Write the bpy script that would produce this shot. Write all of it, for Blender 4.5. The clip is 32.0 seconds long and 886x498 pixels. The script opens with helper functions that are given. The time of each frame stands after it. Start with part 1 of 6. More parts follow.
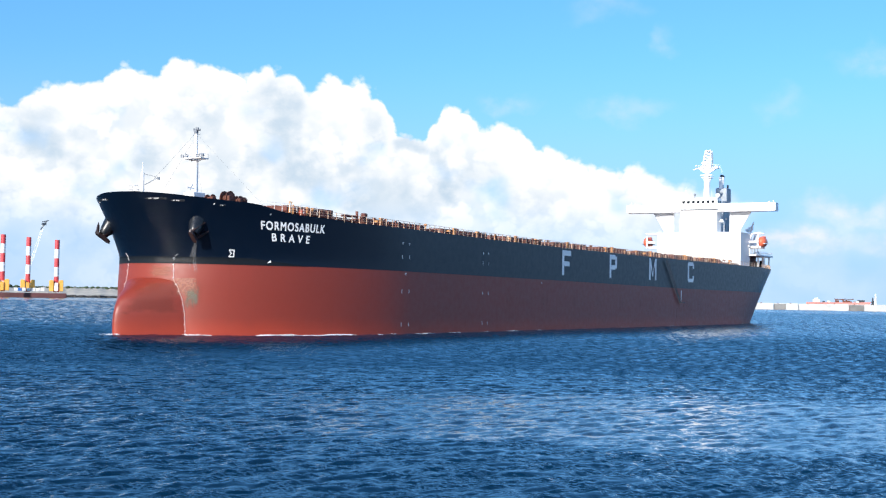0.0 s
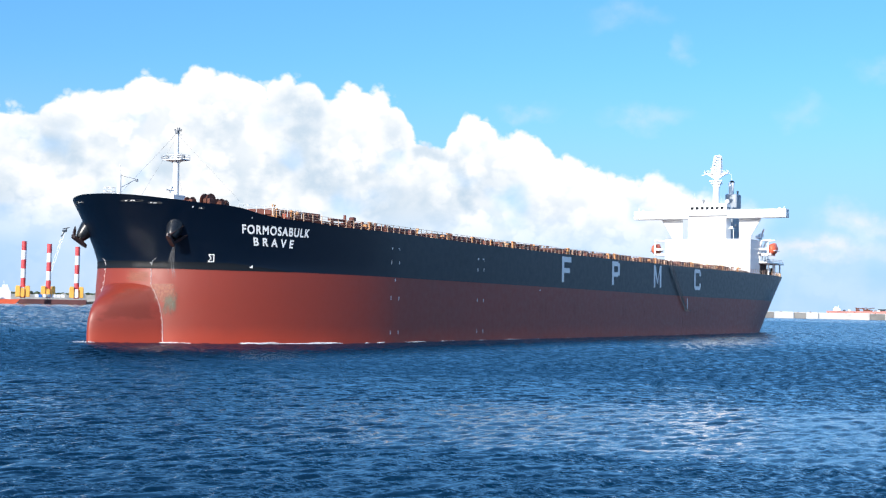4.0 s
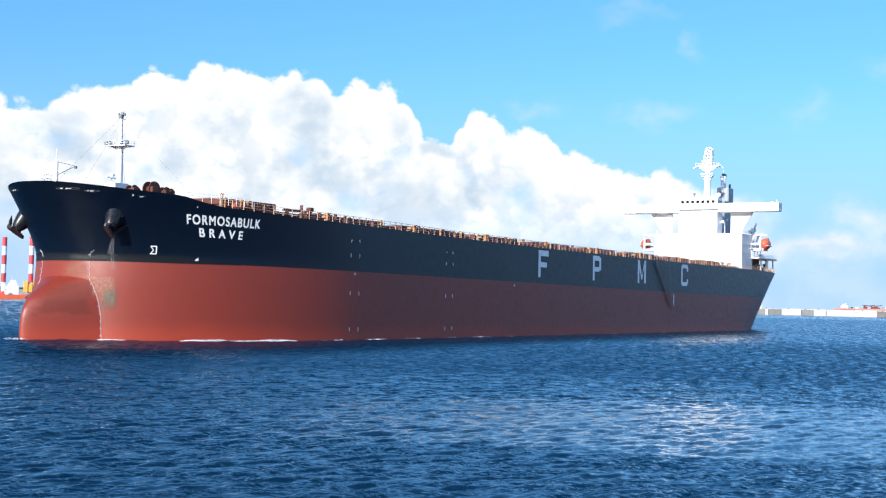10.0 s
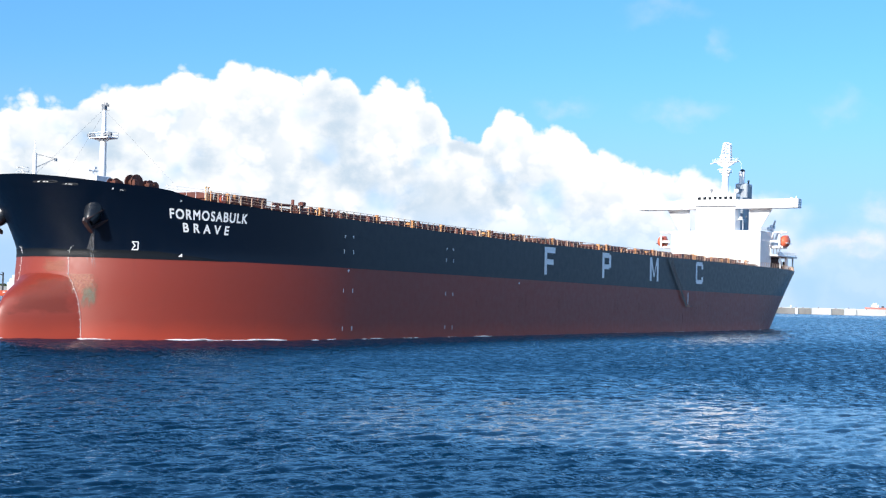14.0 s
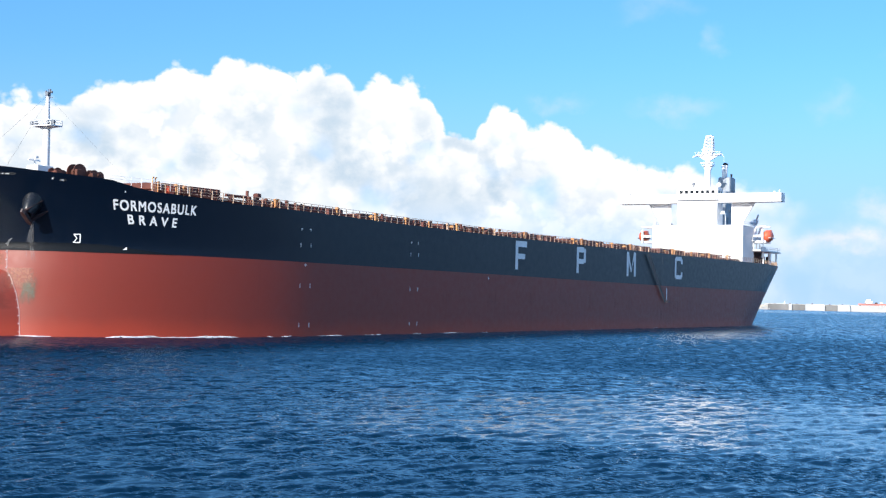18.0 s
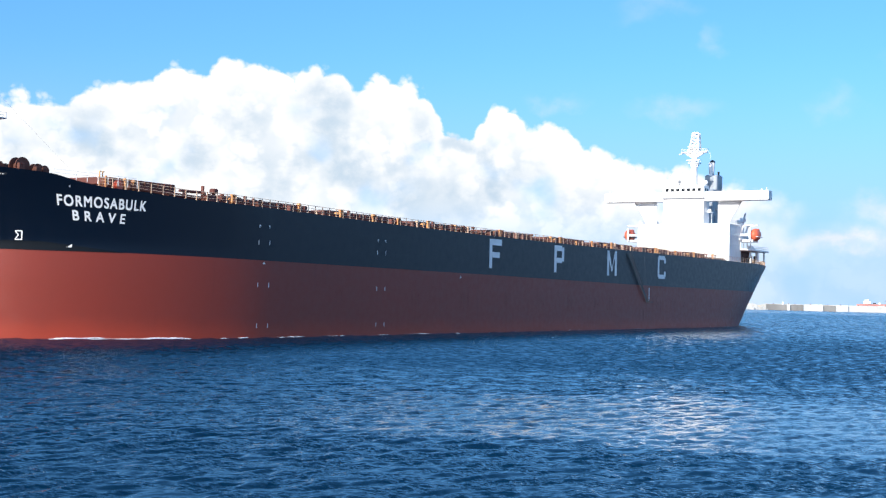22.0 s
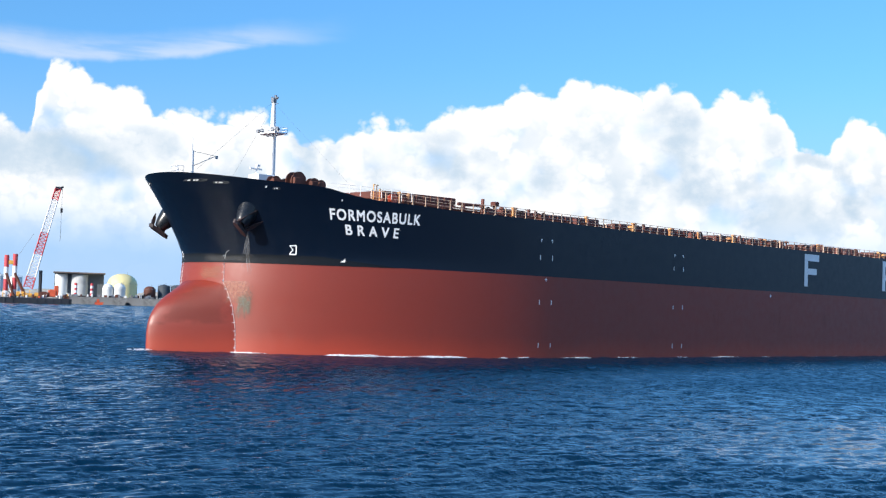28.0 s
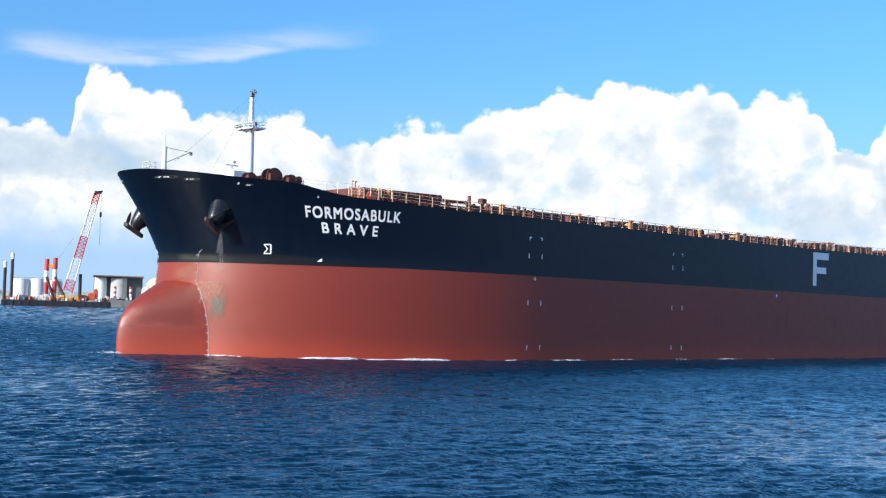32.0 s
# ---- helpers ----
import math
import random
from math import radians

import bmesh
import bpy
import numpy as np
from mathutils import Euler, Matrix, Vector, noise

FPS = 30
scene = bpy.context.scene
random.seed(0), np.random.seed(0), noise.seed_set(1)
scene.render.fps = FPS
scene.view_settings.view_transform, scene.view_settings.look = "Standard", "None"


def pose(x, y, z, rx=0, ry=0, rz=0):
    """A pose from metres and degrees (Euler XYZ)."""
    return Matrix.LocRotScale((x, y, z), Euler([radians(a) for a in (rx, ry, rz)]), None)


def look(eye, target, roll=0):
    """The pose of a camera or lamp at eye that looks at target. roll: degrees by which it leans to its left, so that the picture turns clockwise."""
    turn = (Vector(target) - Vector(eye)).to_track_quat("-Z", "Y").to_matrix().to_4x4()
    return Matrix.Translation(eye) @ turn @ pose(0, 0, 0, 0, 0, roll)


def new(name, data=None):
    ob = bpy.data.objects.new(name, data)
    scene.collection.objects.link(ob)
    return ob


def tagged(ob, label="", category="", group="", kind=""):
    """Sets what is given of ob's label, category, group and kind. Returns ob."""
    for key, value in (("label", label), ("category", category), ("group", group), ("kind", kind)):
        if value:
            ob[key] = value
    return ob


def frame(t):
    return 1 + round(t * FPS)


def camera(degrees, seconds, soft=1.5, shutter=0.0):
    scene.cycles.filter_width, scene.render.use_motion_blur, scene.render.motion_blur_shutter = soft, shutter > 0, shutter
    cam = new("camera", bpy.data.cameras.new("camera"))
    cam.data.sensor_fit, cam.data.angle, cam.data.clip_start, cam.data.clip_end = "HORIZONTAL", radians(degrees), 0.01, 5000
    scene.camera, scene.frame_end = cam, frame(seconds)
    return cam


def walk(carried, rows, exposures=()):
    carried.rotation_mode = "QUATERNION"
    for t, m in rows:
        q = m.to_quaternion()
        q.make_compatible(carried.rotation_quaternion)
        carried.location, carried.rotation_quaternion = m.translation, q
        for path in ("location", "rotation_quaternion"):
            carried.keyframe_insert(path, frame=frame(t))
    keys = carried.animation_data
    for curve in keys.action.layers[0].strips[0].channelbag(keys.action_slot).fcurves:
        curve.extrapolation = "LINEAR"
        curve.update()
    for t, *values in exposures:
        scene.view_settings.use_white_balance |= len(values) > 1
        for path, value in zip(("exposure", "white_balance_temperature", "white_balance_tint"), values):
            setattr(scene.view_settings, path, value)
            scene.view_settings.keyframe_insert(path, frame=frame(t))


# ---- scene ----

# ---- camera: it stands on one spot, 6.5 m above the water, and pans ----
EYE = (0.0, 0.0, 6.50)
cam = camera(37.72, 32.0, soft=1.25)


def aim(yaw, pitch, roll):
    """The camera's pose: yaw clockwise from +Y, pitch up, roll by which the picture turns clockwise, in degrees."""
    return (Matrix.Translation(EYE) @ pose(0, 0, 0, 0, 0, -yaw) @ pose(0, 0, 0, 90 + pitch)
            @ pose(0, 0, 0, 0, 0, roll))


PAN = [
    (0, 1.573, 2.131, 0.997), (0.5, 1.278, 2.254, 1.064), (1, 1.184, 2.384, 1.092), (1.5, 0.911, 2.399, 1.105),
    (2, 0.763, 2.420, 1.124), (2.5, 0.727, 2.435, 1.114), (3, 0.758, 2.445, 1.116), (3.5, 0.780, 2.456, 1.130),
    (5.5, 0.493, 2.442, 1.368), (6, 0.556, 2.352, 1.341), (6.5, 0.565, 2.351, 1.344), (7, 0.635, 2.295, 1.417),
    (7.5, 0.667, 2.261, 1.295), (8, 0.548, 2.154, 1.341), (8.5, 0.480, 2.172, 1.300), (9, 0.434, 2.240, 1.318),
    (9.5, 0.446, 2.262, 1.310), (10, 0.423, 2.293, 1.291), (10.5, 0.308, 2.344, 1.237), (11, -0.062, 2.362, 1.231),
    (11.5, -0.528, 2.367, 1.263), (12, -0.932, 2.406, 1.280), (12.5, -1.213, 2.455, 1.256), (13, -1.188, 2.423, 1.311),
    (13.5, -0.995, 2.341, 1.363), (14, -0.810, 2.209, 1.350), (14.5, -0.673, 2.092, 1.365), (16.5, -0.588, 2.045, 1.371),
    (17, -0.573, 2.051, 1.371), (17.5, -0.562, 2.043, 1.379), (18, -0.550, 2.044, 1.356), (18.5, -0.543, 2.050, 1.385),
    (19, -0.538, 2.061, 1.362), (19.5, -0.530, 2.059, 1.391), (20, -0.516, 2.068, 1.397), (20.5, -0.506, 2.061, 1.388),
    (21, -0.501, 2.065, 1.360), (21.5, -0.492, 2.057, 1.369), (22, -0.483, 2.064, 1.354), (22.5, -0.470, 2.054, 1.349),
    (23, -0.458, 2.059, 1.394), (23.5, -0.450, 2.050, 1.355), (24, -0.448, 2.052, 1.368), (24.5, -0.507, 2.032, 1.331),
    (25, -3.295, 2.044, 1.395), (25.5, -6.946, 2.128, 1.512), (26, -9.940, 2.297, 1.543), (26.5, -12.381, 2.341, 1.705),
    (28.5, -16.695, 2.450, 1.763), (29, -17.522, 2.331, 1.704), (29.5, -17.409, 2.306, 1.835), (30, -17.399, 2.380, 1.877),
    (30.5, -17.330, 2.429, 1.797), (31, -17.166, 2.450, 1.832), (31.5, -17.271, 2.499, 1.772), (32, -17.401, 2.568, 1.693),
]
walk(cam, [(t, aim(y, p, r)) for t, y, p, r in PAN])

# ---- light ----
SUN_AZ, SUN_EL = 210.6, 23.0
sun_data = bpy.data.lights.new("sun", "SUN")
sun_data.energy, sun_data.angle, sun_data.color = 6.0, radians(0.53), (1.0, 0.95, 0.88)
sun = new("sun", sun_data)
az, el = radians(SUN_AZ), radians(SUN_EL)
sun.matrix_world = look((0, 0, 100), (-100 * math.sin(az) * math.cos(el), -100 * math.cos(az) * math.cos(el),
                                      100 - 100 * math.sin(el)))
scene.view_settings.exposure = 0.0


class Nodes:
    """Short hand to build a node tree."""

    def __init__(self, tree):
        self.t = tree
        tree.nodes.clear()

    def add(self, kind, **kw):
        n = self.t.nodes.new(kind)
        for k, v in kw.items():
            if k == "operation":
                n.operation = v
            elif k == "data_type":
                n.data_type = v
            elif k == "blend_type":
                n.blend_type = v
            elif k == "interpolation_type":
                n.interpolation_type = v
            elif k == "feature":
                n.feature = v
            elif k == "noise_dimensions":
                n.noise_dimensions = v
            elif k == "voronoi_dimensions":
                n.voronoi_dimensions = v
        return n

    def put(self, socket, value):
        if hasattr(value, "is_output"):
            self.t.links.new(value, socket)
        elif value is not None:
            socket.default_value = value

    def math(self, op, a, b=None, c=None):
        n = self.add("ShaderNodeMath", operation=op)
        self.put(n.inputs[0], a)
        self.put(n.inputs[1], b)
        self.put(n.inputs[2], c)
        return n.outputs[0]

    def noise(self, vec, scale, detail=4.0, rough=0.55, lac=2.0):
        n = self.add("ShaderNodeTexNoise")
        self.put(n.inputs["Vector"], vec)
        n.inputs["Scale"].default_value, n.inputs["Detail"].default_value = scale, detail
        n.inputs["Roughness"].default_value, n.inputs["Lacunarity"].default_value = rough, lac
        return n.outputs[0]

    def noise_col(self, vec, scale, detail):
        """Three-channel noise, to bend a pattern."""
        n = self.add("ShaderNodeTexNoise")
        self.put(n.inputs["Vector"], vec)
        n.inputs["Scale"].default_value, n.inputs["Detail"].default_value = scale, detail
        return n.outputs[1]

    def step(self, v, a, b, lo=0.0, hi=1.0, kind="SMOOTHSTEP"):
        n = self.add("ShaderNodeMapRange", interpolation_type=kind)
        self.put(n.inputs[0], v)
        for i, x in zip((1, 2, 3, 4), (a, b, lo, hi)):
            self.put(n.inputs[i], x)
        return n.outputs[0]

    def mix(self, f, a, b, blend="MIX"):
        n = self.add("ShaderNodeMix", data_type="RGBA", blend_type=blend)
        self.put(n.inputs[0], f)
        self.put(n.inputs[6], a)
        self.put(n.inputs[7], b)
        return n.outputs[2]

    def vmath(self, op, a, b=None):
        n = self.add("ShaderNodeVectorMath", operation=op)
        self.put(n.inputs[0], a)
        self.put(n.inputs[1], b)
        return n.outputs[0]

    def scaled(self, a, k):
        n = self.add("ShaderNodeVectorMath", operation="SCALE")
        self.put(n.inputs[0], a)
        n.inputs["Scale"].default_value = k
        return n.outputs[0]

    def ramp(self, f, stops, kind="LINEAR"):
        n = self.add("ShaderNodeValToRGB")
        r = n.color_ramp
        r.interpolation = kind
        while len(r.elements) < len(stops):
            r.elements.new(0.5)
        for e, (p, c) in zip(r.elements, stops):
            e.position, e.color = p, (*c, 1) if len(c) == 3 else c
        self.put(n.inputs[0], f)
        return n.outputs[0]


def sky_world():
    """A blue Nishita sky with a long bank of sunlit cumulus over the harbour."""
    world = bpy.data.worlds.new("sky")
    scene.world = world
    world.use_nodes = True
    n = Nodes(world.node_tree)
    sky = n.add("ShaderNodeTexSky")
    sky.sky_type = "NISHITA"
    sky.sun_disc = False
    sky.sun_elevation, sky.sun_rotation = radians(SUN_EL), radians(SUN_AZ)
    sky.altitude, sky.air_density, sky.dust_density, sky.ozone_density = 0, 1.0, 0.4, 2.0
    hs = n.add("ShaderNodeHueSaturation")
    hs.inputs["Hue"].default_value = SKY_HUE
    hs.inputs["Saturation"].default_value = SKY_SAT
    hs.inputs["Value"].default_value = SKY_VALUE
    n.put(hs.inputs["Color"], sky.outputs[0])
    way = n.add("ShaderNodeTexCoord").outputs["Generated"]
    xyz = n.add("ShaderNodeSeparateXYZ")
    n.put(xyz.inputs[0], way)
    # the horizon takes the clear blue of the sky a little higher up
    lifted = n.add("ShaderNodeCombineXYZ")
    n.put(lifted.inputs[0], xyz.outputs[0])
    n.put(lifted.inputs[1], xyz.outputs[1])
    n.put(lifted.inputs[2], n.math("MULTIPLY_ADD", xyz.outputs[2], 0.8, 0.17))
    n.put(sky.inputs[0], lifted.outputs[0])
    deg = 57.2958
    azi = n.math("MULTIPLY", n.math("ARCTAN2", xyz.outputs[0], xyz.outputs[1]), deg)
    ele = n.math("MULTIPLY", n.math("ARCSINE", xyz.outputs[2]), deg)
    flat = n.add("ShaderNodeCombineXYZ")
    n.put(flat.inputs[0], azi)
    n.put(flat.inputs[1], n.math("MULTIPLY", ele, 1.15))
    p = flat.outputs[0]
    # height of the cloud bank's crest, in degrees, along the horizon
    west = [(-60, 6.0), (-44, 8.0), (-38, 7.4), (-36.3, 7.3), (-34.9, 7.4), (-33.7, 6.8), (-33.4, 8.6), (-32.9, 9.8), (-32.0, 9.8),
            (-31.0, 9.1), (-29.6, 8.95), (-28.4, 8.4), (-26.9, 8.0), (-25.9, 8.2), (-24.0, 8.3), (-22.9, 7.85), (-22.1, 7.0),
            (-20.9, 7.2), (-19.7, 8.1), (-18.5, 8.4), (-17.0, 7.9)]
    east = [(-17.0, 7.9), (-16.4, 8.4), (-15.1, 8.8), (-13.7, 8.85), (-12.4, 9.75), (-11.4, 9.35), (-10.1, 10.25), (-8.9, 9.9),
            (-7.95, 9.65), (-7.2, 9.5), (-6.2, 9.95), (-5.2, 9.75), (-4.4, 9.15), (-3.4, 9.65), (-2.4, 9.65), (-1.4, 9.0),
            (-0.9, 8.1), (-0.5, 7.4), (0.55, 6.9), (1.1, 7.9), (1.5, 8.6), (2.5, 8.3), (3.2, 7.7), (4.8, 7.6), (5.9, 6.8),
            (6.9, 6.3), (8.1, 5.85), (10.0, 5.9), (11.5, 5.3), (14.0, 4.8), (17.5, 4.4), (40, 5.0)]

    def profile(pts):
        lo, hi = pts[0][0], pts[-1][0]
        f = n.math("DIVIDE", n.math("SUBTRACT", azi, lo), hi - lo)
        return n.math("MULTIPLY", n.ramp(f, [((a - lo) / (hi - lo), (h / 12,) * 3) for a, h in pts], "EASE"), 12.0)
    side = n.math("GREATER_THAN", azi, -17.0)
    top = n.math("ADD", n.math("MULTIPLY", side, profile(east)), n.math("MULTIPLY", n.math("SUBTRACT", 1.0, side), profile(west)))
    warp = n.vmath("ADD", p, n.scaled(n.vmath("SUBTRACT", n.noise_col(p, 0.9, 3.0), (0.5, 0.5, 0.5)), 0.5))

    def billow(vec, scale, size):
        """Rounded heads with creases between them."""
        t = n.add("ShaderNodeTexVoronoi", voronoi_dimensions="2D")
        t.inputs["Scale"].default_value = scale
        n.put(t.inputs["Vector"], vec)
        d = t.outputs["Distance"]
        return n.math("MULTIPLY", n.math("SUBTRACT", 0.16, n.math("MULTIPLY", d, d)), size)
    heads = n.math("ADD", billow(warp, 0.70, 0.75), n.math("ADD", billow(warp, 1.7, 0.36), billow(warp, 4.2, 0.15)))
    fine = n.math("MULTIPLY", n.math("SUBTRACT", n.noise(p, 3.2, 6.0, 0.6), 0.5), 0.22)
    bump = n.math("ADD", heads, fine)
    # unseen high cloud added behind the camera, to whiten the fill on shaded sides
    rear_fill = n.step(n.math("ABSOLUTE", azi), 60.0, 110.0, 0.12, 32.0)
    depth = n.math("ADD", n.math("SUBTRACT", n.math("ADD", top, rear_fill), ele), bump)
    # the bank thins out on the far right and towards the sea
    body = n.step(depth, 0.02, n.step(azi, 9.0, 16.0, 0.40, 1.6))
    gaps = n.step(n.math("ADD", n.noise(p, 0.30, 2.5, 0.5), n.math("MULTIPLY", n.step(azi, 11.0, 16.0), -0.14)),
                  0.20, 0.46)
    low = n.math("MULTIPLY", n.step(ele, 1.6, 4.6, n.step(azi, -12.0, -20.0, 0.40, 0.06), 1.0), n.step(azi, 12.0, 16.0, 1.0, 0.5))
    gaps2 = n.step(depth, 0.8, 2.2, 1.0, 0.0)
    dense = n.math("MAXIMUM", gaps, n.math("MULTIPLY", gaps2, n.step(azi, 11.0, 15.0, 1.0, 0.0)))
    mask = n.math("MULTIPLY", n.math("MULTIPLY", body, dense), low)
    # the bank is carried on, thinner, all round the horizon as unseen fill
    ends = n.math("MULTIPLY", n.step(azi, 22.0, 34.0, 1.0, 0.5), n.step(azi, -52.0, -42.0, 0.5, 1.0))
    mask = n.math("MULTIPLY", mask, ends)
    # light and shade inside the bank: sunlit heads, blue-grey hollows and soft creases between the heads
    inside = n.step(depth, 0.35, 1.8)
    crease = n.math("MULTIPLY", n.step(heads, 0.05, -0.20, 0.0, 0.32), inside)
    shade = n.math("MULTIPLY", crease, n.step(n.noise(p, 0.5, 3.0, 0.5), 0.38, 0.62, 0.1, 1.0))
    shade = n.math("ADD", shade, n.math("MULTIPLY", n.step(depth, 0.8, 3.5),
                                        n.step(n.noise(n.vmath("ADD", p, (31.0, 7.0, 0.0)), 0.28, 5.0, 0.58), 0.46, 0.70, 0.0, 0.6)))
    wander = n.vmath("ADD", flat.outputs[0], n.scaled(n.vmath("SUBTRACT", n.noise_col(p, 0.6, 5.0), (0.5, 0.5, 0.5)), 2.6))
    mottle = n.step(n.noise(p, 0.9, 5.0, 0.6), 0.30, 0.62, 0.45, 1.15)
    for haz, hel, raz, rel, amp in HOLLOWS:
        off = n.vmath("MULTIPLY", n.vmath("SUBTRACT", wander, (haz, hel * 1.15, 0.0)), (1 / raz, 1 / rel, 0.0))
        far = n.add("ShaderNodeVectorMath", operation="LENGTH")
        n.put(far.inputs[0], off)
        shade = n.math("ADD", shade, n.math("MULTIPLY", n.step(far.outputs["Value"], 1.75, 0.1, 0.0, amp), mottle))
    # a grey layer lies across the bank's west end
    layer = n.math("MULTIPLY", n.step(azi, -27.5, -33.5), n.math("MULTIPLY", n.step(n.math("SUBTRACT", ele, n.math("MULTIPLY", fine, 3.0)), 7.3, 6.4),
                                                                 n.step(n.math("ADD", ele, n.math("MULTIPLY", fine, 2.5)), 4.7, 5.5)))
    shade = n.math("ADD", shade, n.math("MULTIPLY", layer, n.step(n.noise(p, 0.55, 6.0, 0.62), 0.30, 0.62, 0.45, 1.2)))
    shade = n.math("MULTIPLY", n.math("DIVIDE", shade, n.math("ADD", shade, 0.8)), 1.36)
    tone = n.mix(shade, (*CLOUD_LIT, 1), (*CLOUD_SHADE, 1))
    # thin high streaks
    streak = n.add("ShaderNodeCombineXYZ")
    n.put(streak.inputs[0], n.math("MULTIPLY", azi, 0.16))
    n.put(streak.inputs[1], n.math("MULTIPLY", n.math("ADD", ele, n.math("MULTIPLY", azi, 0.02)), 1.1))
    rise = n.math("ADD", 9.95, n.math("MULTIPLY", n.math("MAXIMUM", n.math("ADD", azi, 30.5), 0.0), 0.15))
    rise = n.math("ADD", rise, n.math("MULTIPLY", n.math("SUBTRACT", n.noise(p, 0.35, 4.0, 0.55), 0.5), 0.7))
    lift = n.math("SUBTRACT", ele, rise)
    cirrus = n.math("MULTIPLY", n.step(lift, -0.15, 0.22), n.step(lift, 1.35, 0.2))
    cirrus = n.math("MULTIPLY", cirrus, n.step(n.noise(streak.outputs[0], 1.6, 4.0, 0.55), 0.25, 0.6, 0.35, 1.0))
    cirrus = n.math("MULTIPLY", cirrus, n.math("MULTIPLY", n.step(azi, -37.0, -35.0), n.step(azi, -19.5, -26.0, 0.0, 0.7)))
    # loose rags of cloud over the stern
    veil = cirrus
    for waz, wel, raz, rel, amp in ((9.6, 8.35, 1.5, 0.55, 0.32), (11.1, 11.2, 0.5, 0.6, 0.26), (20.2, 10.2, 1.6, 0.7, 0.3),
                                    (8.6, 12.6, 1.6, 0.6, 0.2), (16.3, 8.5, 0.9, 0.7, 0.22), (4.2, 8.6, 1.2, 0.4, 0.3),
                                    (15.3, 2.6, 2.0, 0.5, 0.75), (18.3, 4.0, 1.0, 0.7, 0.75), (17.6, 2.7, 1.4, 0.45, 0.9), (19.8, 3.9, 1.2, 0.6, 0.6),
                                    (13.4, 4.2, 1.3, 0.5, 0.5), (21.5, 2.6, 2.0, 0.5, 0.6)):
        off = n.vmath("MULTIPLY", n.vmath("SUBTRACT", wander, (waz, wel * 1.15, 0.0)), (1 / raz, 1 / rel, 0.0))
        far = n.add("ShaderNodeVectorMath", operation="LENGTH")
        n.put(far.inputs[0], off)
        veil = n.math("ADD", veil, n.math("MULTIPLY", n.step(far.outputs["Value"], 1.6, 0.0, 0.0, amp), mottle))
    veil = n.math("MINIMUM", veil, 1.0)
    # pale haze over the sea
    haze = n.math("MULTIPLY", n.step(ele, 11.0, 0.0), 0.85)
    air = n.mix(haze, n.scaled(hs.outputs[0], SKY_STRENGTH), (*HAZE, 1))
    col = n.mix(n.math("MULTIPLY", veil, 0.8), air, (0.88, 0.92, 1.0, 1))
    col = n.mix(mask, col, tone)
    up = n.step(ele, -0.5, 0.0)
    col = n.mix(up, (0.02, 0.05, 0.10, 1), col)
    bg = n.add("ShaderNodeBackground")
    n.put(bg.inputs[0], col)
    bg.inputs[1].default_value = 1.0
    out = n.add("ShaderNodeOutputWorld")
    n.put(out.inputs[0], bg.outputs[0])


# hollows of the bank: azimuth, elevation, half sizes, strength
HOLLOWS = ((-11.3, 5.8, 0.8, 0.7, 0.95), (-16.1, 7.5, 1.1, 0.5, 0.45), (-5.7, 8.3, 0.7, 0.5, 0.5), (-4.6, 5.2, 1.1, 0.9, 0.85),
           (-8.9, 7.4, 0.6, 0.7, 0.5), (-8.0, 4.5, 1.0, 0.6, 0.5), (-5.6, 6.9, 0.6, 0.9, 0.75), (-1.5, 7.3, 0.5, 0.8, 0.5),
           (1.4, 6.0, 0.4, 1.0, 0.95), (0.1, 6.6, 0.7, 0.4, 0.85), (-2.6, 5.8, 0.6, 0.4, 0.4), (1.6, 4.7, 0.5, 0.5, 0.6),
           (-32.1, 6.0, 0.9, 0.7, 0.5), (-30.4, 5.6, 1.4, 0.5, 0.7), (-28.2, 6.8, 1.0, 0.6, 0.5), (-22.1, 6.0, 0.6, 1.3, 0.95),
           (-20.6, 6.3, 0.5, 0.8, 0.5), (-15.4, 5.8, 0.7, 0.5, 0.75), (-16.5, 6.4, 0.4, 0.8, 0.5), (-7.2, 5.0, 0.6, 0.4, 0.6),
           (-24.8, 5.2, 0.9, 0.6, 0.5), (-18.8, 4.9, 0.8, 0.6, 0.5),
           (-5.9, 8.0, 1.2, 1.1, 0.5), (-6.7, 6.0, 0.5, 0.6, 0.7), (-15.9, 6.3, 1.1, 0.6, 0.55), (-14.2, 6.8, 0.5, 0.5, 0.4),
           (-2.4, 4.4, 0.8, 0.6, 0.6), (-5.0, 5.7, 0.6, 0.9, 0.5), (1.9, 4.9, 0.5, 0.5, 0.8), (0.6, 3.9, 0.6, 0.6, 0.5), (-8.2, 5.6, 1.0, 0.6, 0.4), (-0.2, 4.8, 0.4, 0.6, 0.4))
SKY_HUE, SKY_SAT, SKY_VALUE, SKY_STRENGTH = 0.500, 1.32, 1.2, 0.215
CLOUD_LIT, CLOUD_SHADE, HAZE = (1.10, 1.10, 1.10), (0.52, 0.68, 0.84), (0.44, 0.635, 0.93)
sky_world()


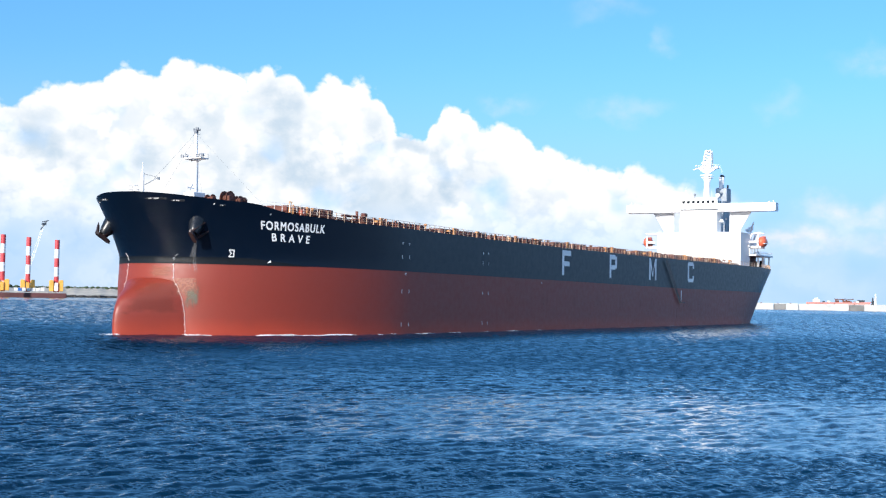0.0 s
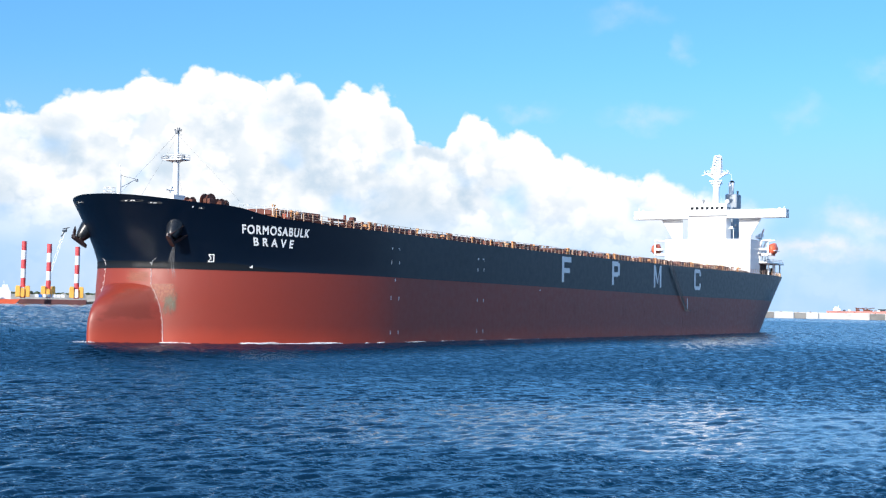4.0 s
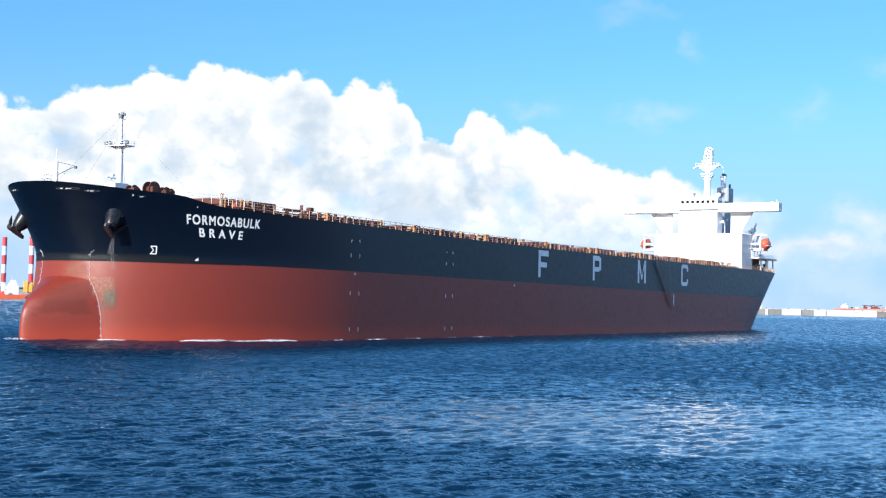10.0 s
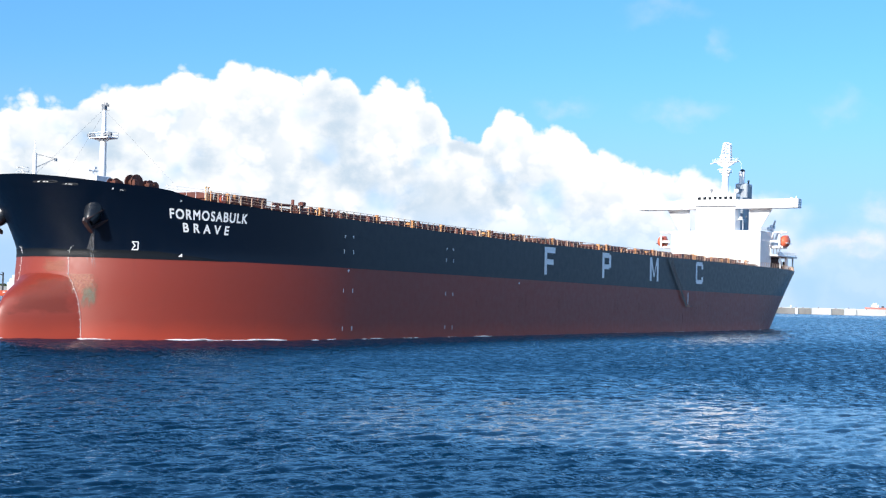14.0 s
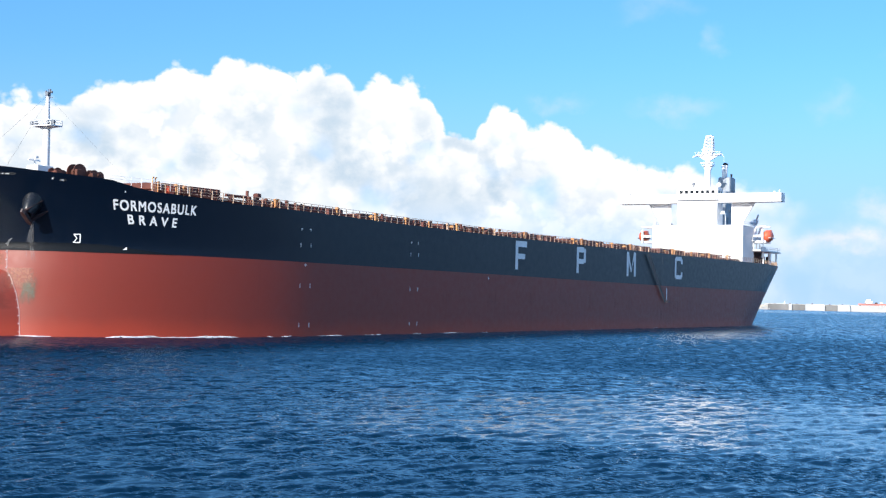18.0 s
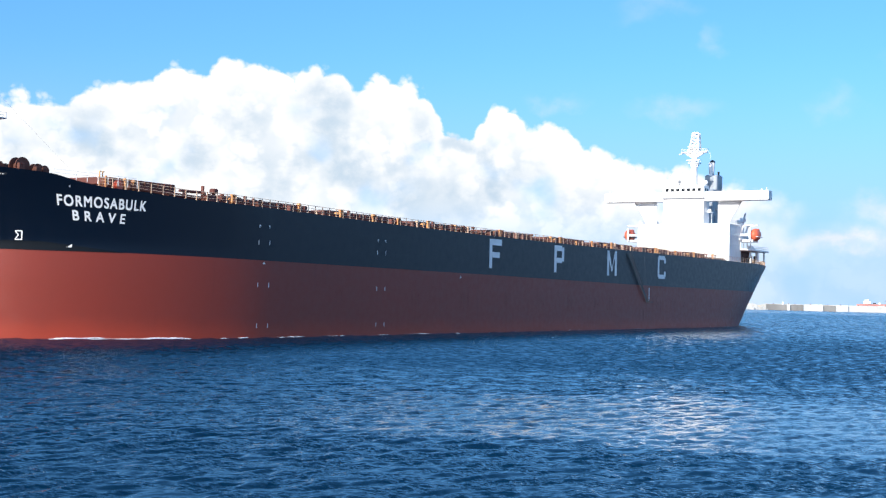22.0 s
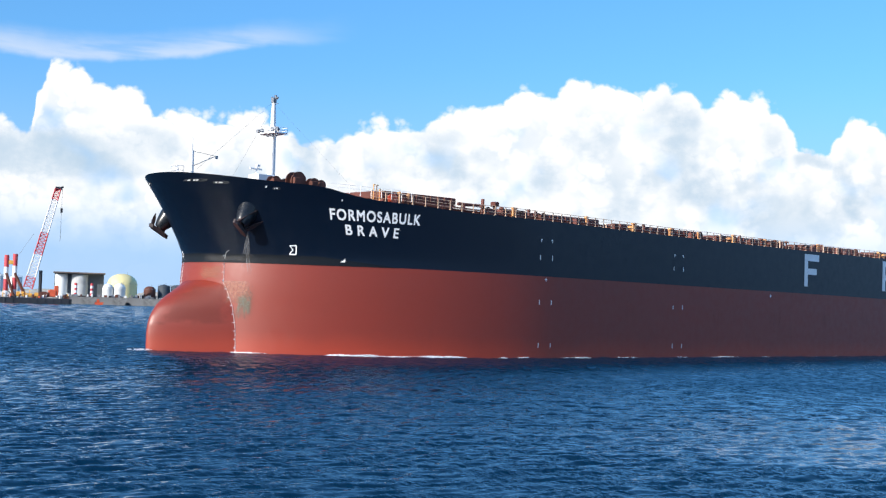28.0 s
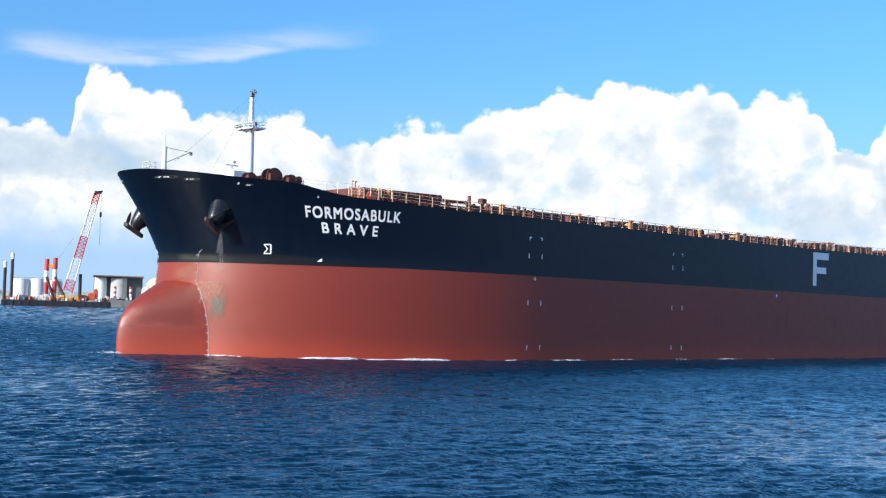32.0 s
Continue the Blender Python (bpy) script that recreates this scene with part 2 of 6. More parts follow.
# ---- materials ----
def material(name, color, rough=0.5, metal=0.0, vary=0.12, scale=1.0, bump=0.0, second=None, stain=0.0,
             coords="Object", streaks=0.0):
    """Painted, rusty or plain surface: colour that varies at two scales, grain, and vertical streaks if wanted."""
    m = bpy.data.materials.new(name)
    m.use_nodes = True
    n = Nodes(m.node_tree)
    b = n.add("ShaderNodeBsdfPrincipled")
    v = n.add("ShaderNodeTexCoord").outputs[coords]
    big, small = n.noise(v, 0.25 * scale, 3.0, 0.5), n.noise(v, 2.6 * scale, 5.0, 0.6)
    dark = tuple(c * (1 - vary) for c in color)
    light = tuple(min(1, c * (1 + vary)) for c in color)
    c = n.mix(n.step(big, 0.3, 0.7), (*dark, 1), (*light, 1))
    c = n.mix(n.math("MULTIPLY", n.step(small, 0.45, 0.75), 0.35), c, (*dark, 1))
    if second:
        c = n.mix(n.math("MULTIPLY", n.step(n.noise(v, 0.7 * scale, 6.0, 0.65), 0.56, 0.66), stain), c, (*second, 1))
    if streaks:
        s = n.add("ShaderNodeMapping")
        s.inputs["Scale"].default_value = (0.9, 0.9, 0.05)
        n.put(s.inputs["Vector"], v)
        line = n.step(n.noise(s.outputs[0], 1.3, 4.0, 0.6), 0.56, 0.74)
        c = n.mix(n.math("MULTIPLY", line, streaks), c, (*(second or dark), 1))
    n.put(b.inputs["Base Color"], c)
    n.put(b.inputs["Roughness"], n.step(small, 0.2, 0.8, rough - 0.08, min(1, rough + 0.1)))
    b.inputs["Metallic"].default_value = metal
    if bump:
        bn = n.add("ShaderNodeBump")
        bn.inputs["Strength"].default_value, bn.inputs["Distance"].default_value = bump, 0.05
        n.put(bn.inputs["Height"], small)
        n.put(b.inputs["Normal"], bn.outputs[0])
    out = n.add("ShaderNodeOutputMaterial")
    n.put(out.inputs[0], b.outputs[0])
    return m


def hull_paint(name, base, worn, rough, seam, streak, gloss=0.3, low_tone=None):
    """Ship's side: rolled-on paint over welded plates, with faint weld seams, streaks and scuffs."""
    m = bpy.data.materials.new(name)
    m.use_nodes = True
    n = Nodes(m.node_tree)
    b = n.add("ShaderNodeBsdfPrincipled")
    v = n.add("ShaderNodeTexCoord").outputs["Object"]
    xyz = n.add("ShaderNodeSeparateXYZ")
    n.put(xyz.inputs[0], v)
    flat = n.add("ShaderNodeCombineXYZ")
    n.put(flat.inputs[0], xyz.outputs[0])
    n.put(flat.inputs[1], xyz.outputs[2])
    brick = n.add("ShaderNodeTexBrick")
    n.put(brick.inputs["Vector"], flat.outputs[0])
    for k, x in (("Scale", 1.0), ("Mortar Size", 0.03), ("Mortar Smooth", 0.6), ("Brick Width", 11.0), ("Row Height", 2.6)):
        brick.inputs[k].default_value = x
    brick.inputs["Color1"].default_value = (0.0, 0.0, 0.0, 1)
    brick.inputs["Color2"].default_value = (1.0, 1.0, 1.0, 1)
    brick.inputs["Mortar"].default_value = (0.5, 0.5, 0.5, 1)
    plate = n.mix(n.math("MULTIPLY", brick.outputs["Color"], seam), (*base, 1), (*worn, 1))
    big, small = n.noise(v, 0.07, 4.0, 0.55), n.noise(v, 0.8, 6.0, 0.65)
    c = n.mix(n.math("MULTIPLY", n.step(big, 0.35, 0.7), 0.35), plate, (*worn, 1))
    down = n.add("ShaderNodeMapping")
    down.inputs["Scale"].default_value = (0.5, 0.5, 0.035)
    n.put(down.inputs["Vector"], v)
    line = n.step(n.noise(down.outputs[0], 1.0, 5.0, 0.65), 0.55, 0.76)
    c = n.mix(n.math("MULTIPLY", line, streak), c, tuple(x * 0.55 for x in base) + (1,))
    c = n.mix(n.math("MULTIPLY", n.step(small, 0.60, 0.78), 0.25), c, (*worn, 1))
    if low_tone:
        # brighter tone low on the side, in a wavering strip
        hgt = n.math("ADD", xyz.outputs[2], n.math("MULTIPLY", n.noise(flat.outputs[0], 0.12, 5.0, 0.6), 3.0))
        c = n.mix(n.step(hgt, 4.6, 1.8, 0.0, 0.8), c, (*low_tone, 1))
    n.put(b.inputs["Base Color"], c)
    n.put(b.inputs["Roughness"], n.step(small, 0.2, 0.8, rough - 0.06, rough + 0.12))
    b.inputs["Specular IOR Level"].default_value = gloss
    bn = n.add("ShaderNodeBump")
    bn.inputs["Strength"].default_value, bn.inputs["Distance"].default_value = 0.14, 0.03
    n.put(bn.inputs["Height"], n.math("ADD", n.noise(v, 0.45, 3.0, 0.5), n.math("MULTIPLY", brick.outputs["Fac"], -0.6)))
    n.put(b.inputs["Normal"], bn.outputs[0])
    out = n.add("ShaderNodeOutputMaterial")
    n.put(out.inputs[0], b.outputs[0])
    return m


def worn_film(name, upper, lower, split, grain, cover, strength, rough=0.7):
    """A ragged film over the paint: bare primer, growth or dried salt, in one colour above and one below a height."""
    m = bpy.data.materials.new(name)
    m.use_nodes = True
    n = Nodes(m.node_tree)
    b = n.add("ShaderNodeBsdfPrincipled")
    v = n.add("ShaderNodeTexCoord").outputs["Object"]
    z = n.add("ShaderNodeSeparateXYZ")
    n.put(z.inputs[0], v)
    wob = n.math("ADD", z.outputs[2], n.math("MULTIPLY", n.noise(v, 0.9, 4.0, 0.6), 2.0))
    tone = n.mix(n.step(wob, split + 0.4, split + 1.6), (*lower, 1), (*upper, 1))
    n.put(b.inputs["Base Color"], n.mix(n.step(n.noise(v, 2.2, 5.0, 0.6), 0.4, 0.7, 0.0, 0.3), tone, (*(c * 0.6 for c in lower), 1)))
    b.inputs["Roughness"].default_value = rough
    s = n.add("ShaderNodeMapping")
    s.inputs["Scale"].default_value = grain
    n.put(s.inputs["Vector"], v)
    rag = n.noise(s.outputs[0], 1.0, 7.0, 0.65)
    edge = n.add("ShaderNodeAttribute")
    edge.attribute_name = "wear"
    rag = n.math("ADD", rag, n.math("MULTIPLY", n.math("SUBTRACT", edge.outputs["Fac"], 1.0), 0.5))
    both = n.add("ShaderNodeMixShader")
    n.put(both.inputs[0], n.math("MULTIPLY", n.step(rag, cover, cover + 0.36), strength))
    n.put(both.inputs[1], n.add("ShaderNodeBsdfTransparent").outputs[0])
    n.put(both.inputs[2], b.outputs[0])
    out = n.add("ShaderNodeOutputMaterial")
    n.put(out.inputs[0], both.outputs[0])
    return m


def water_material():
    m = bpy.data.materials.new("sea_water")
    m.use_nodes = True
    n = Nodes(m.node_tree)
    b = n.add("ShaderNodeBsdfPrincipled")
    v = n.add("ShaderNodeTexCoord").outputs["Object"]
    patch = n.noise(v, 0.012, 3.0, 0.5)
    n.put(b.inputs["Base Color"], n.mix(n.step(patch, 0.35, 0.65), (*WATER_A, 1), (*WATER_B, 1)))
    b.inputs["Roughness"].default_value = 0.085
    b.inputs["IOR"].default_value = 1.33
    long = n.add("ShaderNodeMapping")
    long.inputs["Rotation"].default_value = (0, 0, radians(-46))
    long.inputs["Scale"].default_value = (0.55, 1.0, 1.0)
    n.put(long.inputs["Vector"], v)
    q = long.outputs[0]

    def ripple(scale, detail, strength):
        t = n.add("ShaderNodeTexNoise")
        n.put(t.inputs["Vector"], q)
        t.inputs["Scale"].default_value, t.inputs["Detail"].default_value, t.inputs["Roughness"].default_value = scale, detail, 0.62
        s = n.vmath("SUBTRACT", t.outputs[1], (0.5, 0.5, 0.5))
        return n.vmath("MULTIPLY", s, (strength * 0.8, strength, 0.0))
    # slopes of wavelets too small for the sheet's own shape
    lean = n.vmath("ADD", ripple(2.0, 2.0, WATER_SLOPE * 0.55), ripple(6.0, 4.0, WATER_SLOPE))
    # cat's-paws: the wind roughens the surface in long patches
    paws = n.add("ShaderNodeMapping")
    paws.inputs["Scale"].default_value = (0.35, 1.0, 1.0)
    n.put(paws.inputs["Vector"], v)
    gust = n.step(n.noise(paws.outputs[0], 0.055, 3.0, 0.55), 0.34, 0.66, 0.75, 1.3)
    gust = n.math("MULTIPLY", gust, n.step(n.noise(q, 0.8, 2.0, 0.5), 0.36, 0.66, 0.12, 1.8))
    still = n.add("ShaderNodeVectorMath", operation="SCALE")
    n.put(still.inputs[0], lean)
    n.put(still.inputs["Scale"], gust)
    lean = still.outputs[0]
    base = n.add("ShaderNodeNewGeometry").outputs["Normal"]
    # the chop is sharp-crested: every wavelet turns its steep lee face to the south shore
    tilt = n.add("ShaderNodeSeparateXYZ")
    n.put(tilt.inputs[0], n.vmath("ADD", base, lean))
    # a calmer slick lies across the fairway, with rougher water beyond it
    spot = n.add("ShaderNodeNewGeometry").outputs["Position"]
    where = n.add("ShaderNodeSeparateXYZ")
    n.put(where.inputs[0], spot)
    bend = n.add("ShaderNodeMapping")
    bend.inputs["Scale"].default_value = (0.4, 1.0, 1.0)
    n.put(bend.inputs["Vector"], spot)
    off = n.math("ADD", where.outputs[1], n.math("MULTIPLY", n.math("SUBTRACT", n.noise(bend.outputs[0], 0.05, 4.0, 0.6), 0.5), 34.0))
    slick = n.math("MULTIPLY", n.step(off, 54.0, 63.0), n.step(off, 91.0, 79.0))
    slick = n.math("MULTIPLY", slick, n.step(where.outputs[0], -12.0, 8.0, 0.3, 1.0))
    rough_sea = n.step(off, 92.0, 150.0, 1.2, 1.0)
    power = n.math("MULTIPLY", rough_sea, n.step(slick, 0.0, 1.0, 1.0, SLICK))
    lee = n.add("ShaderNodeCombineXYZ")
    n.put(lee.inputs[0], n.math("MULTIPLY", tilt.outputs[0], power))
    lean_y = n.math("MULTIPLY", tilt.outputs[1], power)
    # outside the slick the crests hide every face that is not steep
    least = n.step(slick, 0.0, 1.0, n.math("ADD", n.step(off, 86.0, 130.0, -0.03, -0.12), n.step(off, 190.0, 320.0, 0.0, 0.10)), 0.012)
    n.put(lee.inputs[1], n.math("SUBTRACT", least, n.math("ABSOLUTE", n.math("SUBTRACT", lean_y, least))))
    n.put(lee.inputs[2], tilt.outputs[2])
    n.put(b.inputs["Normal"], n.vmath("NORMALIZE", lee.outputs[0]))
    out = n.add("ShaderNodeOutputMaterial")
    n.put(out.inputs[0], b.outputs[0])
    return m


WATER_A, WATER_B, WATER_SLOPE = (0.0006, 0.0150, 0.037), (0.001, 0.0205, 0.050), 1.2
SLICK = 0.33
WATER = water_material()
HULL_BLACK = hull_paint("black_hull_paint", (0.0008, 0.0050, 0.0150), (0.0015, 0.0070, 0.0190), 0.34, 0.25, 0.08, 0.34)
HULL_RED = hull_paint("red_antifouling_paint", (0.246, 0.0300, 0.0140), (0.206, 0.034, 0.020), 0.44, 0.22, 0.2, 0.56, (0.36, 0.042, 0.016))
FADED = hull_paint("faded_black_band", (0.0055, 0.0080, 0.0120), (0.014, 0.018, 0.023), 0.55, 0.3, 0.4, 0.15)
SCRAPE = worn_film("scraped_patch", (0.50, 0.24, 0.17), (0.40, 0.17, 0.12), 6.0, (2.8, 2.8, 2.2), 0.20, 0.55)
GREEN = worn_film("green_growth", (0.15, 0.23, 0.17), (0.14, 0.21, 0.16), 5.0, (1.6, 1.6, 0.7), 0.14, 0.55)
RUBBED = worn_film("rubbed_patch", (0.42, 0.17, 0.105), (0.40, 0.15, 0.09), 8.0, (0.7, 0.7, 2.4), 0.18, 0.42)
SCUFFED = worn_film("scuffed_band", (0.075, 0.074, 0.073), (0.065, 0.063, 0.062), 8.0, (0.9, 0.9, 1.8), 0.16, 0.4)
GROWTH = worn_film("bulb_growth", (0.24, 0.085, 0.060), (0.15, 0.042, 0.028), 5.6, (0.5, 0.5, 1.1), 0.04, 0.24)
WASH = worn_film("dried_wash", (0.50, 0.50, 0.50), (0.42, 0.30, 0.26), 9.8, (7.0, 7.0, 0.35), 0.12, 0.26)
LADDER_STAIN = worn_film("dark_run", (0.02, 0.012, 0.014), (0.02, 0.012, 0.014), 4.0, (2.2, 2.2, 0.12), 0.30, 0.5)
FAINT_RUN = worn_film("faint_run", (0.05, 0.022, 0.022), (0.05, 0.022, 0.022), 4.0, (1.1, 1.1, 0.04), 0.36, 0.12)
WHITE = material("white_ship_paint", (0.88, 0.88, 0.87), 0.45, vary=0.04, second=(0.7, 0.66, 0.6), stain=0.2)
MARK = material("white_hull_marking", (0.95, 0.95, 0.93), 0.5, vary=0.05)
PALE = material("pale_grey_marking", (0.93, 0.93, 0.92), 0.5, vary=0.05)
GREY = material("grey_ship_paint", (0.20, 0.22, 0.25), 0.5, vary=0.12)
CASING = material("grey_casing_paint", (0.33, 0.365, 0.40), 0.5, vary=0.18, scale=1.2, streaks=0.3)
LADDER = material("dull_grey_ladder", (0.075, 0.08, 0.09), 0.6, vary=0.2)
BLACK = material("black_steel", (0.02, 0.021, 0.024), 0.45, vary=0.2)
GLASS = material("dark_window_glass", (0.01, 0.012, 0.015), 0.12, vary=0.05)
OXIDE = material("red_oxide_deck_paint", (0.145, 0.045, 0.032), 0.6, vary=0.2, scale=1.5, second=(0.16, 0.05, 0.03), stain=0.6)
RUST = material("rusty_brown_steel", (0.12, 0.040, 0.025), 0.7, vary=0.3, scale=2, second=(0.08, 0.03, 0.02), stain=0.7)
CREAM = material("cream_rail_paint", (0.74, 0.50, 0.34), 0.5, vary=0.15)
YELLOW = material("yellow_fitting_paint", (0.74, 0.34, 0.12), 0.5, vary=0.12)
ORANGE = material("orange_lifeboat_shell", (0.74, 0.15, 0.075), 0.4, vary=0.08)
WIRE = material("galvanised_wire", (0.25, 0.25, 0.26), 0.5, metal=0.6)
FOAM = material("white_foam", (0.78, 0.80, 0.82), 0.9, vary=0.08, scale=3)
ANCHOR = material("anchor_steel", (0.040, 0.024, 0.024), 0.45, vary=0.35, scale=3, second=(0.085, 0.068, 0.064), stain=0.5)
POD = material("weathered_pod_paint", (0.010, 0.012, 0.016), 0.3, vary=0.3, scale=1.5, second=(0.05, 0.05, 0.05), stain=0.5, streaks=0.4)
SAND = material("sandy_shore", (0.52, 0.46, 0.37), 0.95, vary=0.2, scale=0.05, second=(0.16, 0.17, 0.10), stain=0.7)
CONCRETE = material("sea_wall_concrete", (0.50, 0.51, 0.50), 0.9, vary=0.12, scale=0.15, second=(0.35, 0.34, 0.32), stain=0.4, streaks=0.25)
OLD_CONCRETE = material("weathered_concrete", (0.20, 0.20, 0.195), 0.95, vary=0.25, scale=0.15, second=(0.10, 0.10, 0.09), stain=0.6, streaks=0.3)
DARK_ROCK = material("dark_wet_rock", (0.06, 0.058, 0.055), 0.8, vary=0.3, scale=0.4)
LEG_RED = material("red_leg_paint", (0.55, 0.06, 0.07), 0.5, vary=0.12, scale=0.3)
LEG_WHITE = material("white_leg_paint", (0.80, 0.80, 0.80), 0.5, vary=0.05, scale=0.3)
JACK = material("yellow_jack_house_paint", (0.80, 0.42, 0.08), 0.5, vary=0.12, scale=0.3)
BARGE = material("dark_red_barge_paint", (0.10, 0.035, 0.035), 0.6, vary=0.25, scale=0.3)
DARK_BARGE = material("dark_blue_barge_paint", (0.018, 0.022, 0.03), 0.6, vary=0.3, scale=0.3)
ORANGE_HULL = material("orange_red_hull_paint", (0.60, 0.10, 0.04), 0.5, vary=0.12, scale=0.3)
FADED_RED = material("sun_faded_red_paint", (0.50, 0.20, 0.17), 0.7, vary=0.2, scale=0.2)
BLUE = material("blue_container_paint", (0.03, 0.16, 0.50), 0.5, vary=0.15, scale=0.3)
TANK = material("white_tank_paint", (0.80, 0.80, 0.77), 0.5, vary=0.05, scale=0.2)
DOME = material("cream_yellow_tank_paint", (0.78, 0.68, 0.34), 0.5, vary=0.08, scale=0.2)
DARK_TANK = material("dark_tank_paint", (0.055, 0.070, 0.090), 0.6, vary=0.2, scale=0.2)
SHED = material("grey_corrugated_sheet", (0.10, 0.115, 0.13), 0.6, vary=0.12, scale=0.2, streaks=0.3)
ROOF = material("brown_grey_roof_sheet", (0.16, 0.13, 0.12), 0.7, vary=0.2, scale=0.2)
LEAF = material("dark_shore_scrub", (0.05, 0.075, 0.035), 0.9, vary=0.4, scale=0.4)


# ---- mesh building ----
class Shape:
    """Collects vertices and faces for one mesh."""

    def __init__(self):
        self.v, self.f = [], []

    def add(self, verts, faces):
        k = len(self.v)
        self.v += [tuple(p) for p in verts]
        self.f += [tuple(k + i for i in q) for q in faces]
        return self

    def box(self, c, size, bev=0.0, turn=0.0):
        """A box with chamfered upright and level edges."""
        hx, hy, hz = (s / 2 for s in size)
        ca, sa = math.cos(turn), math.sin(turn)

        def at(x, y, z):
            return c[0] + x * ca - y * sa, c[1] + x * sa + y * ca, c[2] + z
        if not bev:
            vs = [at(x, y, z) for z in (-hz, hz) for x, y in ((-hx, -hy), (hx, -hy), (hx, hy), (-hx, hy))]
            return self.add(vs, [(3, 2, 1, 0), (4, 5, 6, 7)] + [(i, (i + 1) % 4, (i + 1) % 4 + 4, i + 4) for i in range(4)])
        rings = []
        for z, d in ((-hz, bev), (-hz + bev, 0), (hz - bev, 0), (hz, bev)):
            x, y, b = hx - d, hy - d, bev
            rings.append([at(px, py, z) for px, py in ((-x, -y + b), (-x + b, -y), (x - b, -y), (x, -y + b),
                                                       (x, y - b), (x - b, y), (-x + b, y), (-x, y - b))])
        vs = [p for r in rings for p in r]
        fs = [tuple(range(7, -1, -1)), tuple(range(24, 32))]
        for r in range(3):
            fs += [(r * 8 + i, r * 8 + (i + 1) % 8, r * 8 + 8 + (i + 1) % 8, r * 8 + 8 + i) for i in range(8)]
        return self.add(vs, fs)

    def rod(self, a, b, r0, r1=None, n=8):
        a, b = Vector(a), Vector(b)
        r1 = r0 if r1 is None else r1
        d = (b - a).normalized()
        u = d.orthogonal().normalized()
        w = d.cross(u)
        vs = [p + (u * math.cos(6.28319 * i / n) + w * math.sin(6.28319 * i / n)) * r for p, r in ((a, r0), (b, r1)) for i in range(n)]
        fs = [(i, (i + 1) % n, n + (i + 1) % n, n + i) for i in range(n)] + [tuple(range(n - 1, -1, -1)), tuple(range(n, 2 * n))]
        return self.add(vs, fs)

    def lathe(self, c, profile, n=20, axis="z"):
        """Turned body: profile of (radius, height) pairs about an axis through c."""
        vs = []
        for r, h in profile:
            for i in range(n):
                x, y = r * math.cos(6.28319 * i / n), r * math.sin(6.28319 * i / n)
                q = {"z": (x, y, h), "y": (x, h, y), "x": (h, x, y)}[axis]
                vs.append((c[0] + q[0], c[1] + q[1], c[2] + q[2]))
        fs = [(j * n + i, j * n + (i + 1) % n, j * n + n + (i + 1) % n, j * n + n + i) for j in range(len(profile) - 1) for i in range(n)]
        fs += [tuple(range(n - 1, -1, -1)), tuple(range((len(profile) - 1) * n, len(profile) * n))]
        return self.add(vs, fs)

    def ball(self, c, r, n=12, sq=(1, 1, 1)):
        vs, fs, m = [], [], n // 2
        for j in range(m + 1):
            a = math.pi * j / m
            for i in range(n):
                b = 6.28319 * i / n
                vs.append((c[0] + sq[0] * r * math.sin(a) * math.cos(b), c[1] + sq[1] * r * math.sin(a) * math.sin(b), c[2] + sq[2] * r * math.cos(a)))
        fs = [(j * n + i, j * n + n + i, j * n + n + (i + 1) % n, j * n + (i + 1) % n) for j in range(m) for i in range(n)]
        return self.add(vs, fs)

    def prism(self, poly, a, b, axis="z"):
        """A polygon pushed from a to b along an axis."""
        n = len(poly)
        vs = []
        for h in (a, b):
            for x, y in poly:
                vs.append({"z": (x, y, h), "y": (x, h, y), "x": (h, x, y)}[axis])
        return self.add(vs, [tuple(range(n - 1, -1, -1)), tuple(range(n, 2 * n))] + [(i, (i + 1) % n, n + (i + 1) % n, n + i) for i in range(n)])

    def grid(self, rows, flip=False, closed=False):
        n = len(rows[0])
        vs = [p for r in rows for p in r]
        fs = []
        for j in range(len(rows) - 1):
            for i in range(n if closed else n - 1):
                q = (j * n + i, j * n + (i + 1) % n, j * n + n + (i + 1) % n, j * n + n + i)
                fs.append(q[::-1] if flip else q)
        return self.add(vs, fs)

    def mesh(self, name, mat, smooth=False):
        me = bpy.data.meshes.new(name)
        me.from_pydata(self.v, [], self.f)
        bm = bmesh.new()
        bm.from_mesh(me)
        bmesh.ops.recalc_face_normals(bm, faces=bm.faces)
        bm.to_mesh(me)
        bm.free()
        me.materials.append(mat)
        if smooth:
            me.shade_smooth()
            me.set_sharp_from_angle(angle=radians(40))
        return me


def part(name, shape, mat, parent, label="", smooth=False):
    """Links one mesh under a thing or under a part."""
    ob = new(name, shape if isinstance(shape, bpy.types.Mesh) else shape.mesh(name, mat, smooth))
    ob.parent = parent
    return tagged(ob, label)


def thing(name, label, category, group="", m=None):
    ob = tagged(new(name), label, category, group)
    ob.empty_display_size = 0.5
    if m is not None:
        ob.matrix_world = m
    return ob


# ---- the ship's form: x forward from midships, y to port, z up from the water ----
def lerp(a, b, u):
    return a + (b - a) * u


def curve(x, pts):
    """Straight interpolation in a list of (x, y), x rising."""
    if x <= pts[0][0]:
        return pts[0][1]
    for (a, p), (b, q) in zip(pts, pts[1:]):
        if x <= b:
            return lerp(p, q, (x - a) / (b - a))
    return pts[-1][1]


def stem_x(z):
    if z >= 11.7:
        return 140.6 + 6.3 * ((z - 11.7) / 10.0) ** 1.25
    return 140.6 + 0.3 * min(1, (11.7 - z) / 3.7)


def entry(z):
    return lerp(42, 45, max(0, min(1, (z - 11.7) / 10)))


